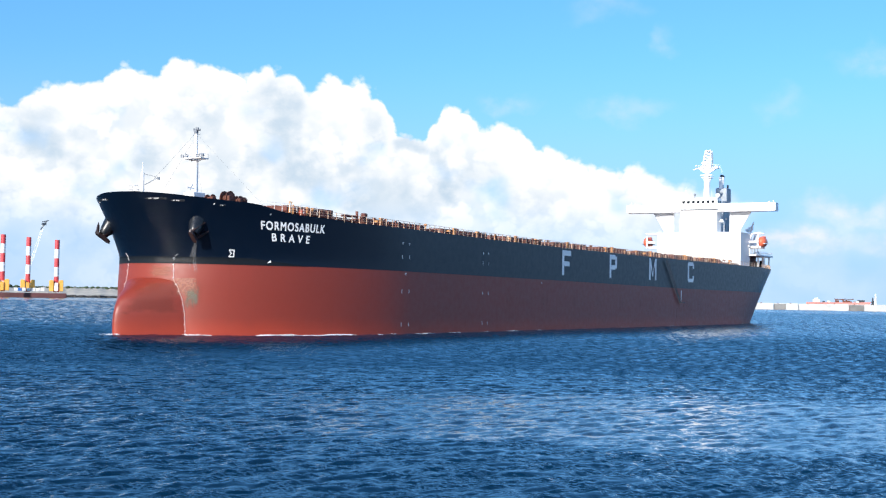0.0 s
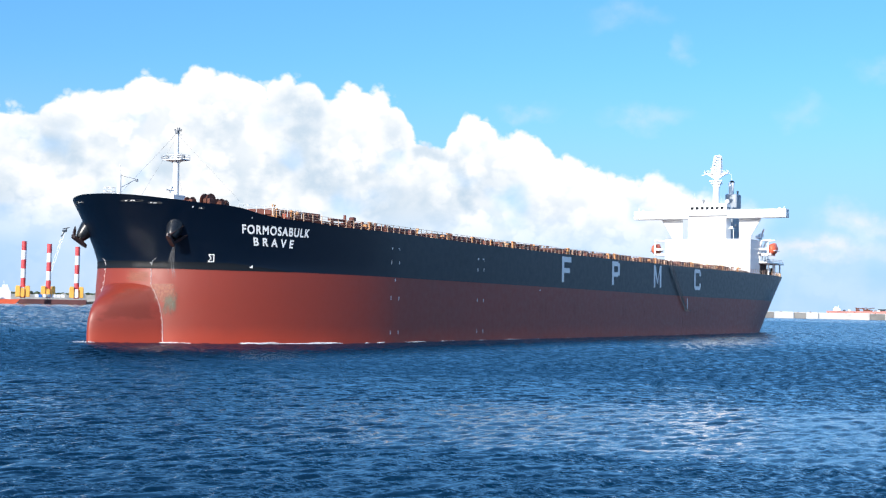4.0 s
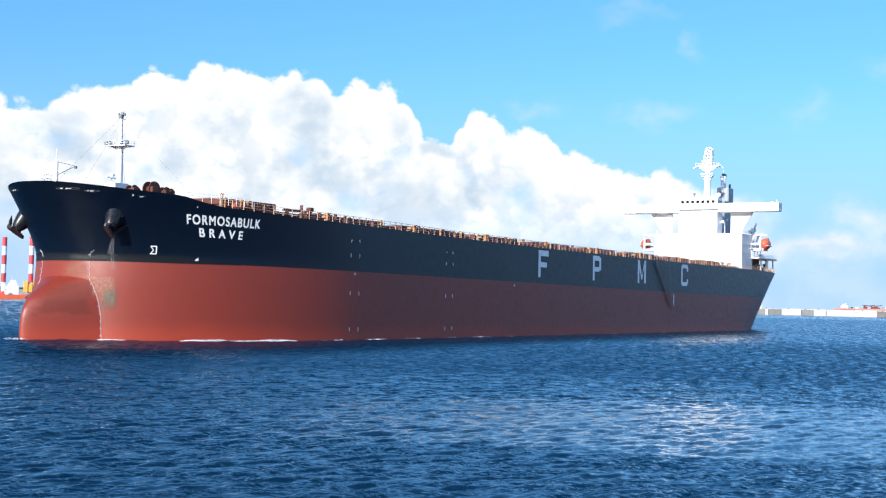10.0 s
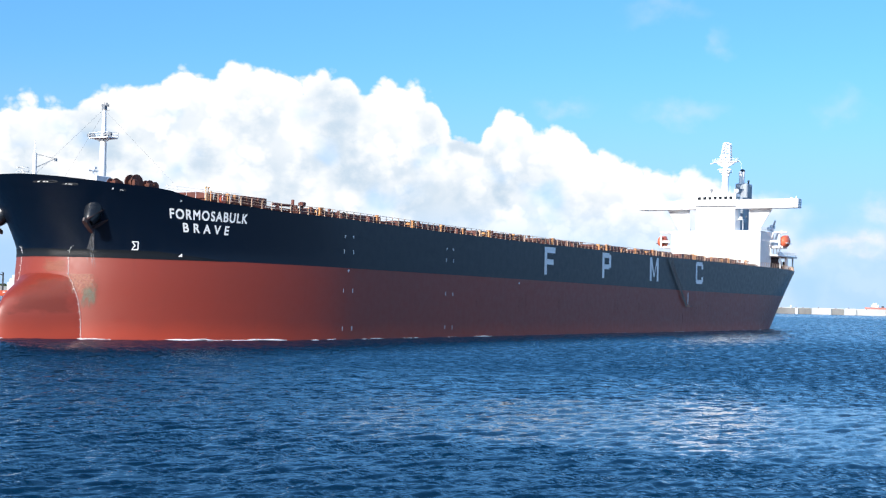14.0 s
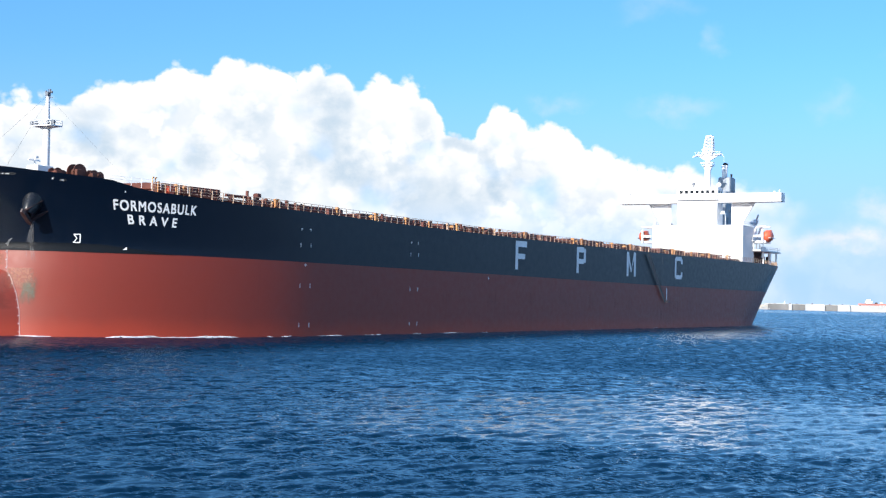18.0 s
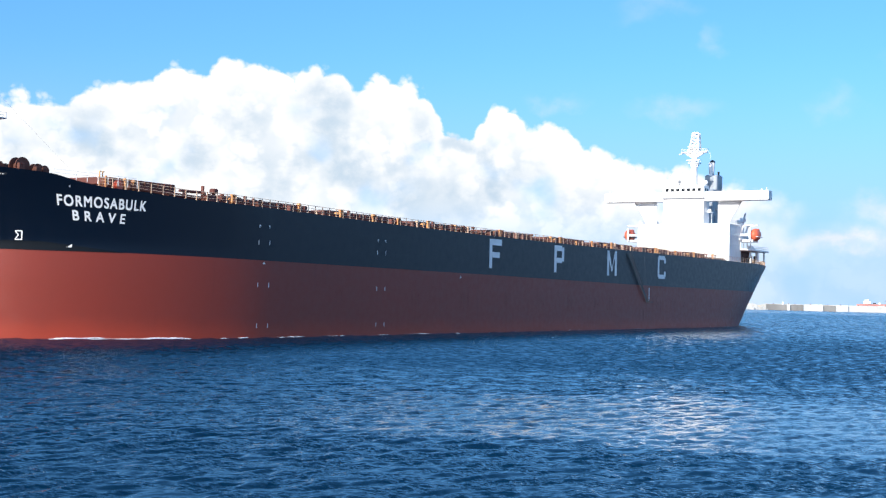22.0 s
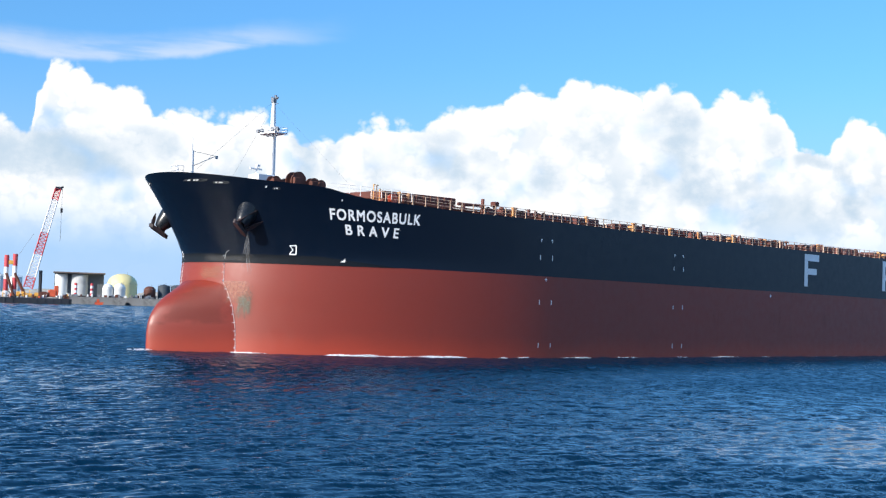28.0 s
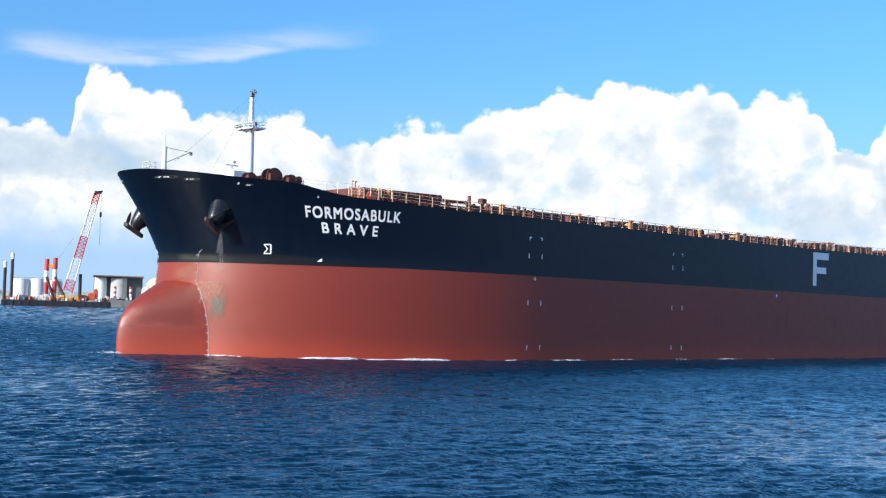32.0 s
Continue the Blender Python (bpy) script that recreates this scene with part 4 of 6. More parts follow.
    sh.prism([(fx - 1.0, -1.9), (fx + 1.0, -1.9), (fx + 1.3, 0), (fx + 1.0, 1.9), (fx - 1.0, 1.9), (fx - 1.2, 0)], 28.25, 28.4)
    sh.prism([(-1.7, 28.25), (1.7, 28.25), (0.35, 27.75), (-0.35, 27.75)], fx - 0.06, fx + 0.06, "x")
    part("platform", sh, WHITE, mast)
    sh = Shape()
    pts = [(fx - 1.0, -1.9), (fx + 1.0, -1.9), (fx + 1.3, 0), (fx + 1.0, 1.9), (fx - 1.0, 1.9), (fx - 1.2, 0)]
    for (a, b), (c, d) in zip(pts, pts[1:] + pts[:1]):
        sh.rod((a, b, 28.4), (a, b, 29.05), 0.03, n=5)
        for z in (28.7, 29.05):
            sh.rod((a, b, z), (c, d, z), 0.035, n=5)
    part("platform_rail", sh, WHITE, mast)
    for y in (-2.1, -1.2, 1.1, 1.7, 2.2):
        sh = Shape()
        sh.lathe((fx + 0.7, y, 28.75), [(0.1, -0.2), (0.24, 0.0), (0.27, 0.25)], 10, "x")
        sh.rod((fx + 0.6, y, 28.4), (fx + 0.6, y, 28.7), 0.05, n=5)
        part("floodlight", sh, GREY, mast)
    sh = Shape()
    sh.box((fx, 0, 32.75), (0.55, 0.55, 0.65), 0.05)
    sh.rod((fx, 0, 33.0), (fx, 0, 33.5), 0.05)
    sh.rod((fx - 0.2, 0.7, 32.9), (fx - 0.2, -0.6, 32.9), 0.05)
    for y, h in ((-0.55, 0.35), (0.3, 0.5), (0.65, 0.25)):
        sh.box((fx - 0.1, y, 32.95 + h / 2), (0.22, 0.22, h), 0.03)
    sh.rod((fx - 0.2, 0.75, 32.3), (fx - 0.2, -0.7, 32.3), 0.04)
    sh.rod((fx - 0.2, 0.6, 32.9), (fx - 0.2, 0.6, 33.2), 0.06)
    part("mast_lamp", sh, GREY, mast)
    # jackstaff, davit and stays at the stem
    sh = Shape()
    sh.rod((142.1, 0.0, 20.0), (142.1, 0.0, 24.9), 0.34, 0.26, 10)
    sh.rod((142.1, 0.0, 24.9), (142.1, 0.0, 26.6), 0.12, 0.05, 6)
    part("jackstaff", sh, WHITE, ship, "white jackstaff")
    sh = Shape()
    sh.rod((142.0, 0.0, 22.9), (138.6, 0.0, 24.5), 0.045)
    sh.rod((142.0, 0.0, 24.8), (138.6, 0.0, 24.5), 0.03)
    sh.box((138.5, 0.0, 24.35), (0.3, 0.25, 0.4))
    part("davit_arm", sh, CASING, ship)
    sh = Shape()
    sh.rod((134.4, 3.0, 22.4), (134.4, 3.0, 23.6), 0.12)
    sh.rod((133.6, 3.0, 23.1), (135.4, 3.0, 23.15), 0.11)
    sh.box((134.2, 3.0, 23.55), (0.5, 0.4, 0.3), 0.04)
    part("radar_scanner", sh, WHITE, ship)
    sh = Shape()
    sh.rod((142.0, 0.0, 22.0), (fx, 0, 32.6), 0.014, n=4)
    sh.rod((fx, 0.2, 32.3), (121, 9, 19.5), 0.007, n=4)
    sh.rod((fx, 0.2, 32.3), (fx + 4, -5, 20.5), 0.012, n=4)
    sh.rod((fx, 0.2, 28.3), (fx + 3.5, 5, 20.5), 0.012, n=4)
    part("mast_stay", sh, WIRE, ship)
    sh = Shape()
    for dx, dy in ((0, 0), (0, 1.3), (-1.0, 0), (-1.0, 1.3)):
        sh.rod((144.6 + dx, -0.6 + dy, 20.3), (144.6 + dx, -0.6 + dy, 22.75), 0.04, n=5)
    for z in (22.2, 22.75):
        sh.rod((144.6, -0.6, z), (144.6, 0.7, z), 0.035, n=5)
        sh.rod((143.6, -0.6, z), (143.6, 0.7, z), 0.035, n=5)
        sh.rod((143.6, 0.7, z), (144.6, 0.7, z), 0.035, n=5)
        sh.rod((143.6, -0.6, z), (144.6, -0.6, z), 0.035, n=5)
    part("bow_pulpit", sh, WHITE, ship, "white lookout rail at the stem")


def rail_point(x, side=1):
    return x, side * (half_beam(x, sheer(x)) - 0.35), sheer(x)


def build_rails():
    post = Shape()
    post.box((0, 0, 0.62), (0.11, 0.08, 1.24))
    post.box((0, 0, 0.05), (0.2, 0.2, 0.1))
    me = post.mesh("stanchion", CREAM)
    xs = [127.4 - 1.75 * i for i in range(136)]
    for x in xs:
        ob = part("stanchion", me, CREAM, ship)
        ob.location = rail_point(x)
    for x in xs:
        ob = part("stanchion", me, CREAM, ship)
        ob.location = rail_point(x, -1)
    for side in (1, -1):
        for h in (0.42, 0.8, 1.2):
            sh = Shape()
            ps = [Vector(rail_point(x, side)) + Vector((0, 0, h)) for x in xs]
            for a, b in zip(ps, ps[1:]):
                sh.rod(a, b, 0.035 if h > 1 else 0.025, n=5)
            part("guard_rail", sh, CREAM, ship)
    # forecastle rail, on the break of the deck
    sh = Shape()
    xs = [132.2 - 1.3 * i for i in range(9)]
    ps = [Vector((x, half_beam(x, 20) - 1.3, lerp(19.75, 19.3, i / 8))) for i, x in enumerate(xs)]
    for p in ps:
        sh.rod(p, p + Vector((0, 0, 1.25)), 0.04, n=5)
    for h in (0.85, 1.25):
        for a, b in zip(ps, ps[1:]):
            sh.rod(a + Vector((0, 0, h)), b + Vector((0, 0, h)), 0.035, n=5)
    part("forecastle_rail", sh, PALE, ship)


def build_deck():
    rng = random.Random(11)
    centers = [112.5 - 25.4 * i for i in range(9)]
    for i, c in enumerate(centers):
        w = 11.6 if i == 0 else 12.5
        L = 12.6 if i == 0 else 16.5
        c = 114.2 if i == 0 else c
        z = sheer(c) + (0.25 if i == 0 else -0.35)
        sh = Shape()
        sh.box((c, 0, z + 0.75), (L, 2 * w, 1.5), 0.04)
        for k in range(9):
            for s in (1, -1):
                sh.box((c - L / 2 + 0.8 + k * (L - 1.6) / 8, s * (w + 0.18), z + 0.7), (0.12, 0.36, 1.35))
        for s in (1, -1):
            sh.box((c, s * (w + 0.2), z + 1.4), (L, 0.4, 0.1))
        coam = part("hatch_coaming", sh, OXIDE, ship, "red oxide hatch coaming with stiffeners")
        for s in (1, -1):
            sh = Shape()
            sh.box((c, s * (w / 2 + 0.15), z + 2.0), (L + 0.6, w - 0.05, 0.95), 0.08)
            for k in range(10):
                sh.box((c - L / 2 + 0.6 + k * (L - 1.2) / 9, s * (w + 0.18), z + 2.0), (0.14, 0.2, 0.8))
            part("hatch_cover", sh, OXIDE, coam, "side-rolling hatch cover")
        # gear between the hatches
        g = centers[i] - 12.7
        if i == 8:
            continue
        zg = sheer(g)
        for s in (1, -1):
            y = s * 16.5
            sh = Shape()
            sh.lathe((g + 1.5, y, zg), [(0.26, 0), (0.26, 1.05), (0.46, 1.1), (0.48, 1.3), (0.28, 1.48), (0.05, 1.52)], 12)
            part("vent", sh, YELLOW, ship, "yellow mushroom vent", smooth=True)
            sh = Shape()
            sh.rod((g - 1.6, y, zg), (g - 1.6, y, zg + 1.7), 0.18, n=10)
            sh.box((g - 1.6, y, zg + 1.75), (0.45, 0.45, 0.4), 0.07)
            part("samson_post", sh, OXIDE, ship, "red oxide post with a head box")
            sh = Shape()
            sh.box((g, s * 13.5, zg + 0.9), (4.5, 3.5, 1.8), 0.06)
            part("deck_house", sh, OXIDE, ship)
            sh = Shape()
            for dx in (-0.25, 0.25):
                sh.rod((g + 4.2 + dx, s * 19.3, zg), (g + 4.2 + dx, s * 19.3, zg + 1.5), 0.16, n=8)
            sh.box((g + 4.2, s * 19.3, zg + 1.55), (0.95, 0.5, 0.22), 0.04)
            part("bollard", sh, YELLOW, ship, "yellow pair of bollards")
            for k in range(9 if s > 0 else 2):
                x = g + rng.uniform(-12.5, 12.5)
                sh = Shape()
                kind = rng.random()
                if kind > 0.62:
                    h, w = rng.uniform(0.8, 1.45), rng.uniform(0.12, 0.26)
                    sh.rod((x, s * 20.2, zg), (x, s * 20.2, zg + h), w * 0.5, n=7)
                    sh.box((x, s * 20.2, zg + h), (w * 1.8, w * 1.6, w * 1.3), 0.03)
                    sh.box((x, s * 20.2, zg + 0.06), (w * 2, w * 2, 0.12))
                    part(rng.choice(["sounding_pipe", "light_post", "valve_post"]), sh, rng.choice([CREAM, CREAM, YELLOW, OXIDE, RUST]), ship)
                elif kind < 0.2:
                    sh.box((x, s * 19.4, zg + 0.55), (rng.uniform(0.7, 1.8), 0.7, rng.uniform(0.9, 1.5)), 0.05)
                    part("deck_locker", sh, rng.choice([OXIDE, RUST]), ship)
                elif kind < 0.5:
                    sh.rod((x, s * 19.6, zg), (x, s * 19.6, zg + 1.1), 0.12, n=8)
                    sh.lathe((x, s * 19.6, zg + 1.1), [(0.14, 0), (0.34, 0.1), (0.3, 0.35), (0.05, 0.42)], 10)
                    part("air_pipe", sh, rng.choice([YELLOW, OXIDE, RUST]), ship)
                else:
                    sh.lathe((x, s * 19.2, zg + 0.8), [(0.55, -0.5), (0.55, -0.42), (0.25, -0.4), (0.25, 0.4), (0.55, 0.42), (0.55, 0.5)], 14, "y")
                    sh.box((x, s * 19.2, zg + 0.25), (1.0, 1.2, 0.5), 0.04)
                    part("hose_reel", sh, RUST, ship)
    for y, h, r, mat in ((17.6, 0.55, 0.16, OXIDE), (18.1, 0.8, 0.12, OXIDE), (18.5, 0.5, 0.1, RUST)):
        sh = Shape()
        xs = [122 - 6 * i for i in range(38)]
        for a, b in zip(xs, xs[1:]):
            sh.rod((a, min(y, half_beam(a, 18) - 2.2), sheer(a) + h), (b, min(y, half_beam(b, 18) - 2.2), sheer(b) + h), r, n=7)
            sh.box((a, min(y, half_beam(a, 18) - 2.2), sheer(a) + h / 2), (0.15, 0.3, h))
        part("deck_pipe", sh, mat, ship)
    # provision davit and post by the first hatch
    x = 106.9
    sh = Shape()
    sh.rod((x, 16.2, sheer(x)), (x, 16.2, sheer(x) + 2.6), 0.24, n=10)
    sh.rod((x + 4.6, 16.2, sheer(x) + 1.6), (x - 0.2, 16.2, sheer(x) + 1.7), 0.2, n=8)
    sh.rod((x + 3.6, 16.2, sheer(x)), (x + 3.6, 16.2, sheer(x) + 1.7), 0.3, n=8)
    part("stores_davit", sh, OXIDE, ship, "red oxide stores davit stowed level")
    x = 104.4
    sh = Shape()
    sh.rod((x, 16.0, sheer(x)), (x, 16.0, sheer(x) + 2.0), 0.28, n=10)
    sh.box((x, 16.0, sheer(x) + 2.1), (0.95, 0.95, 0.7), 0.12)
    part("vent_head", sh, OXIDE, ship)
    for x, y in ((125.8, 16.0), (125.3, 16.0), (124.9, 16.1)):
        sh = Shape()
        sh.rod((x, y, sheer(x) - 0.1), (x, y, sheer(x) + (2.2 if x > 125.0 else 1.7)), 0.075, n=8)
        sh.box((x - 0.1, y, sheer(x) + (2.2 if x > 125.0 else 1.7)), (0.28, 0.14, 0.13))
        part("air_pipe", sh, YELLOW, ship)
    sh = Shape()
    sh.lathe((123.4, 16.9, sheer(123) + 0.75), [(0.6, -0.3), (0.6, -0.24), (0.28, -0.22), (0.28, 0.22), (0.6, 0.24), (0.6, 0.3)], 16, "y")
    part("hose_reel", sh, ORANGE, ship, "orange hose reel")
    for x in (122.4, 120.9):
        sh = Shape()
        sh.lathe((x, 17.0, sheer(x)), [(0.10, 0), (0.10, 1.35), (0.28, 1.4), (0.26, 1.62), (0.06, 1.75)], 12)
        part("vent", sh, YELLOW, ship, smooth=True)
    # pilot ladder gangway hung on the side
    a, b = Vector((-24.9, 22.95, 17.0)), Vector((-35.2, 22.95, 6.3))
    sh = Shape()
    d = (b - a).normalized()
    nrm = Vector((d.z, 0, -d.x))
    for k in (-0.3, 0.3):
        sh.rod(a + nrm * k, b + nrm * k, 0.07, n=6)
        sh.rod(a + nrm * k + Vector((0, 0.35, 0)), b + nrm * k + Vector((0, 0.35, 0)), 0.035, n=5)
    for i in range(1, 36):
        q = a.lerp(b, i / 36)
        sh.rod(q - nrm * 0.3, q + nrm * 0.3, 0.05, n=5)
    sh.add([tuple(a + nrm * 0.28 + Vector((0, 0.02, 0))), tuple(a - nrm * 0.28 + Vector((0, 0.02, 0))), tuple(b - nrm * 0.28 + Vector((0, 0.02, 0))), tuple(b + nrm * 0.28 + Vector((0, 0.02, 0)))], [(0, 1, 2, 3)])
    gang = part("accommodation_ladder", sh, LADDER, ship, "grey accommodation ladder lowered along the side")
    sh = Shape()
    sh.box((b.x - 0.6, 23.3, b.z - 0.1), (1.4, 1.0, 0.15))
    part("foot_platform", sh, LADDER, gang)
    sh = Shape()
    sh.rod((b.x, 23.2, b.z), (-33.0, 22.8, 17.8), 0.014, n=4)
    part("fall_wire", sh, LADDER, gang)


def build_house():
    F = -115.0
    sh = Shape()
    sh.box((F - 5.0, 0, 23.3), (10, 28.2, 11.6), 0.12)
    block = part("accommodation_block", sh, WHITE, ship, "white accommodation block of four decks")
    for z in (20.4, 23.2, 26.0, 28.9):
        sh = Shape()
        sh.box((F - 5.0, 0, z), (10.24, 28.44, 0.12))
        part("deck_edge", sh, WHITE, block)
    for z in (19.2, 22.0, 24.8, 27.5):
        for k in range(-4, 5):
            sh = Shape()
            sh.box((F + 0.02, k * 2.9, z), (0.05, 0.5, 0.7))
            part("cabin_window", sh, PALE, block)
    sh = Shape()
    sh.box((F - 2.4, 0, 34.2), (4.8, 12.4, 10.8), 0.1)
    tower = part("bridge_tower", sh, WHITE, ship, "white bridge tower")
    sh = Shape()
    sh.box((F - 1.7, 0, 39.0), (4.0, 12.8, 2.6), 0.15)
    wheel = part("wheelhouse", sh, WHITE, ship, "white wheelhouse with a row of dark windows")
    for k in range(7):
        sh = Shape()
        sh.box((F + 0.31, 4.95 - k * 1.65, 38.95), (0.06, 0.95, 0.85))
        part("bridge_window", sh, GLASS, wheel, "dark bridge window")
    sh = Shape()
    sh.box((F + 0.35, 0.2, 36.55), (0.5, 12.9, 0.14))
    part("window_ledge", sh, GREY, wheel)
    for k in range(2):
        sh = Shape()
        sh.box((F - 0.9 - k * 1.7, 6.42, 38.95), (1.1, 0.06, 0.85))
        part("bridge_window", sh, GLASS, wheel)
    # bridge wings on raking braces
    for s in (1, -1):
        sh = Shape()
        reach = 19.1
        sh.box((F - 1.9, s * (6.1 + reach / 2), 37.05), (3.4, reach, 2.7), 0.1)
        wing = part("bridge_wing", sh, WHITE, ship, "enclosed white bridge wing")
        sh = Shape()
        web = [(9.7, 35.75), (16.3, 35.75), (12.4, 29.2), (9.7, 29.2)]
        sh.prism([(s * y, z) for y, z in web], F - 3.4, F - 3.0, "x")
        for (ya, za), (yb, zb) in ((web[1], web[2]), (web[3], web[0])):
            sh.rod((F - 3.2, s * ya, za), (F - 3.2, s * yb, zb), 0.3, n=8)
        part("wing_brace", sh, WHITE, wing)
        sh = Shape()
        sh.rod((F - 1.9, s * (reach + 5.0), 38.35), (F - 1.9, s * (reach + 5.0), 39.3), 0.12)
        part("wing_light", sh, WHITE, wing)
        sh = Shape()
        sh.ball((F - 1.9, s * (reach + 3.6), 38.65), 0.35, 10)
        part("wing_repeater", sh, WHITE, wing)
        sh = Shape()
        sh.box((F - 3.6, s * 6.9, 32.6), (2.0, 1.5, 0.18))
        sh.box((F - 3.0, s * 6.9, 33.0), (0.2, 1.0, 0.8), 0.05)
        sh.rod((F - 3.4, s * 7.5, 29.1), (F - 3.4, s * 7.5, 32.6), 0.09, n=6)
        part("side_gallery", sh, WHITE, tower)
        sh = Shape()
        for k in range(7):
            sh.rod((F - 1.0 - 1.5 * k, s * 13.9, 29.1), (F - 1.0 - 1.5 * k, s * 13.9, 30.2), 0.04, n=5)
        for z in (29.65, 30.2):
            sh.rod((F - 1, s * 13.9, z), (F - 10, s * 13.9, z), 0.04, n=5)
        part("boat_deck_rail", sh, WHITE, block)
    # monkey island, radar mast
    mx = F - 8.5
    sh = Shape()
    sh.box((mx, 0, 40.6), (5, 6, 0.6), 0.05)
    sh.rod((mx + 0.6, 0, 40.2), (mx, 0, 51.0), 1.15, 0.8, 12)
    radar = part("radar_mast", sh, WHITE, ship, "white radar mast with yards and scanners", smooth=True)
    for z, w, d in ((47.6, 3.2, 2.2), (50.8, 7.8, 1.6)):
        sh = Shape()
        sh.box((mx, 0, z), (d, w, 0.3), 0.03)
        sh.box((mx, 0, z + 0.7), (d * 0.7, w * 0.35, 1.2), 0.1)
        sh.prism([(-w * 0.45, z), (w * 0.45, z), (0.8, z - 1.6), (-0.8, z - 1.6)], mx - 0.3, mx + 0.3, 'x')
        for y in (-w / 2, w / 2):
            for x in (-d / 2, d / 2):
                sh.rod((mx + x, y, z), (mx + x, y, z + 1.0), 0.05, n=5)
        for zz in (0.5, 1.0):
            for y in (-w / 2, w / 2):
                sh.rod((mx - d / 2, y, z + zz), (mx + d / 2, y, z + zz), 0.04, n=5)
            for x in (-d / 2, d / 2):
                sh.rod((mx + x, -w / 2, z + zz), (mx + x, w / 2, z + zz), 0.04, n=5)
        part("mast_platform", sh, WHITE, radar)
    sh = Shape()
    for dx, dy in ((-1.1, -1.5), (-1.1, 1.5), (1.1, -1.5), (1.1, 1.5)):
        sh.rod((mx + dx, dy, 50.9), (mx + dx * 0.55, dy * 0.6 + 0.4, 56.6), 0.2, n=6)
    for k in range(6):
        z0, z1 = 50.9 + k * 0.95, 51.85 + k * 0.95
        f0, f1 = 1 - 0.075 * k, 1 - 0.075 * (k + 1)
        for dx in (-1.1, 1.1):
            sh.rod((mx + dx * f0, -1.5 * f0 + 0.06 * k, z0), (mx + dx * f1, 1.5 * f1 + 0.06 * k, z1), 0.12, n=5)
            sh.rod((mx + dx * f1, -1.5 * f1 + 0.06 * k, z1), (mx + dx * f1, 1.5 * f1 + 0.06 * k, z1), 0.12, n=5)
    sh.box((mx, 0.4, 56.7), (1.3, 1.6, 0.2))
    part("lattice_topmast", sh, WHITE, radar)
    sh = Shape()
    sh.rod((mx, -3.9, 50.6), (mx, -5.0, 50.4), 0.16)
    sh.rod((mx, 3.9, 51.4), (mx, 4.9, 50.2), 0.06)
    sh.rod((mx, 4.9, 50.2), (mx, 5.0, 48.6), 0.04, n=5)
    part("signal_yard", sh, WHITE, radar)
    for z, y, w in ((48.4, 0.0, 4.2), (52.4, 0.0, 3.4)):
        sh = Shape()
        sh.box((mx + 1.2, y, z), (0.35, w, 0.35), 0.06)
        sh.rod((mx + 0.9, y, z - 0.8), (mx + 1.2, y, z - 0.15), 0.18)
        part("radar_scanner", sh, WHITE, radar)
    for y, h in ((-5.2, 3.6), (-3.4, 2.2), (3.6, 2.6), (5.0, 1.6)):
        sh = Shape()
        sh.rod((F - 2.5, y, 40.2), (F - 2.5, y, 40.3 + h), 0.06, 0.03, 6)
        part("whip_aerial", sh, WHITE, wheel)
    sh = Shape()
    sh.rod((F - 1.5, -1.8, 40.3), (F - 1.5, -1.8, 41.2), 0.12)
    sh.ball((F - 1.5, -1.8, 41.5), 0.4, 10)
    part("compass", sh, GREY, wheel)
    sh = Shape()
    sh.ball((F - 4, 5.2, 41.3), 0.75, 14)
    sh.rod((F - 4, 5.2, 40.2), (F - 4, 5.2, 41.0), 0.2)
    part("satellite_dome", sh, WHITE, wheel, smooth=True)
    # funnel
    sh = Shape()
    sh.box((F - 19.5, 0, 29.0), (9, 6.6, 23), 0.3)
    casing = part("engine_casing", sh, CASING, ship, "grey engine casing")
    for z in (27.0, 30.0, 33.0, 36.0):
        sh = Shape()
        sh.box((F - 19.5, 0, z), (9.3, 6.9, 0.16))
        part("casing_band", sh, CASING, casing)
    for x, y in ((F - 17.0, 3.36), (F - 21.0, 3.36)):
        sh = Shape()
        sh.box((x, y, 31.5), (0.9, 0.12, 1.9), 0.03)
        sh.box((x - 1.6, y + 0.1, 34.4), (1.4, 0.3, 0.9), 0.04)
        part("casing_door", sh, GREY, casing)
    sh = Shape()
    sh.box((F - 22.3, 1.0, 42.8), (5.0, 3.9, 4.8), 0.3)
    fun = part("funnel", sh, CASING, ship, "dark grey funnel with exhaust pipes")
    for x, y, h, r in ((-20.6, 0.9, 4.0, 0.85), (-23.4, 0.2, 2.0, 0.4), (-22.6, 2.4, 1.4, 0.3)):
        sh = Shape()
        sh.lathe((F + x, y, 44.9), [(r, 0), (r, h * 0.75), (r * 1.15, h * 0.8), (r * 1.1, h), (r * 0.8, h)], 14)
        part("exhaust_pipe", sh, PALE if r > 0.8 else BLACK, fun, smooth=True)
    sh = Shape()
    sh.rod((F - 20.6, 0.9, 48.4), (F - 21.4, 0.9, 49.2), 0.88, 0.82, 14)
    part("exhaust_cowl", sh, BLACK, fun, smooth=True)
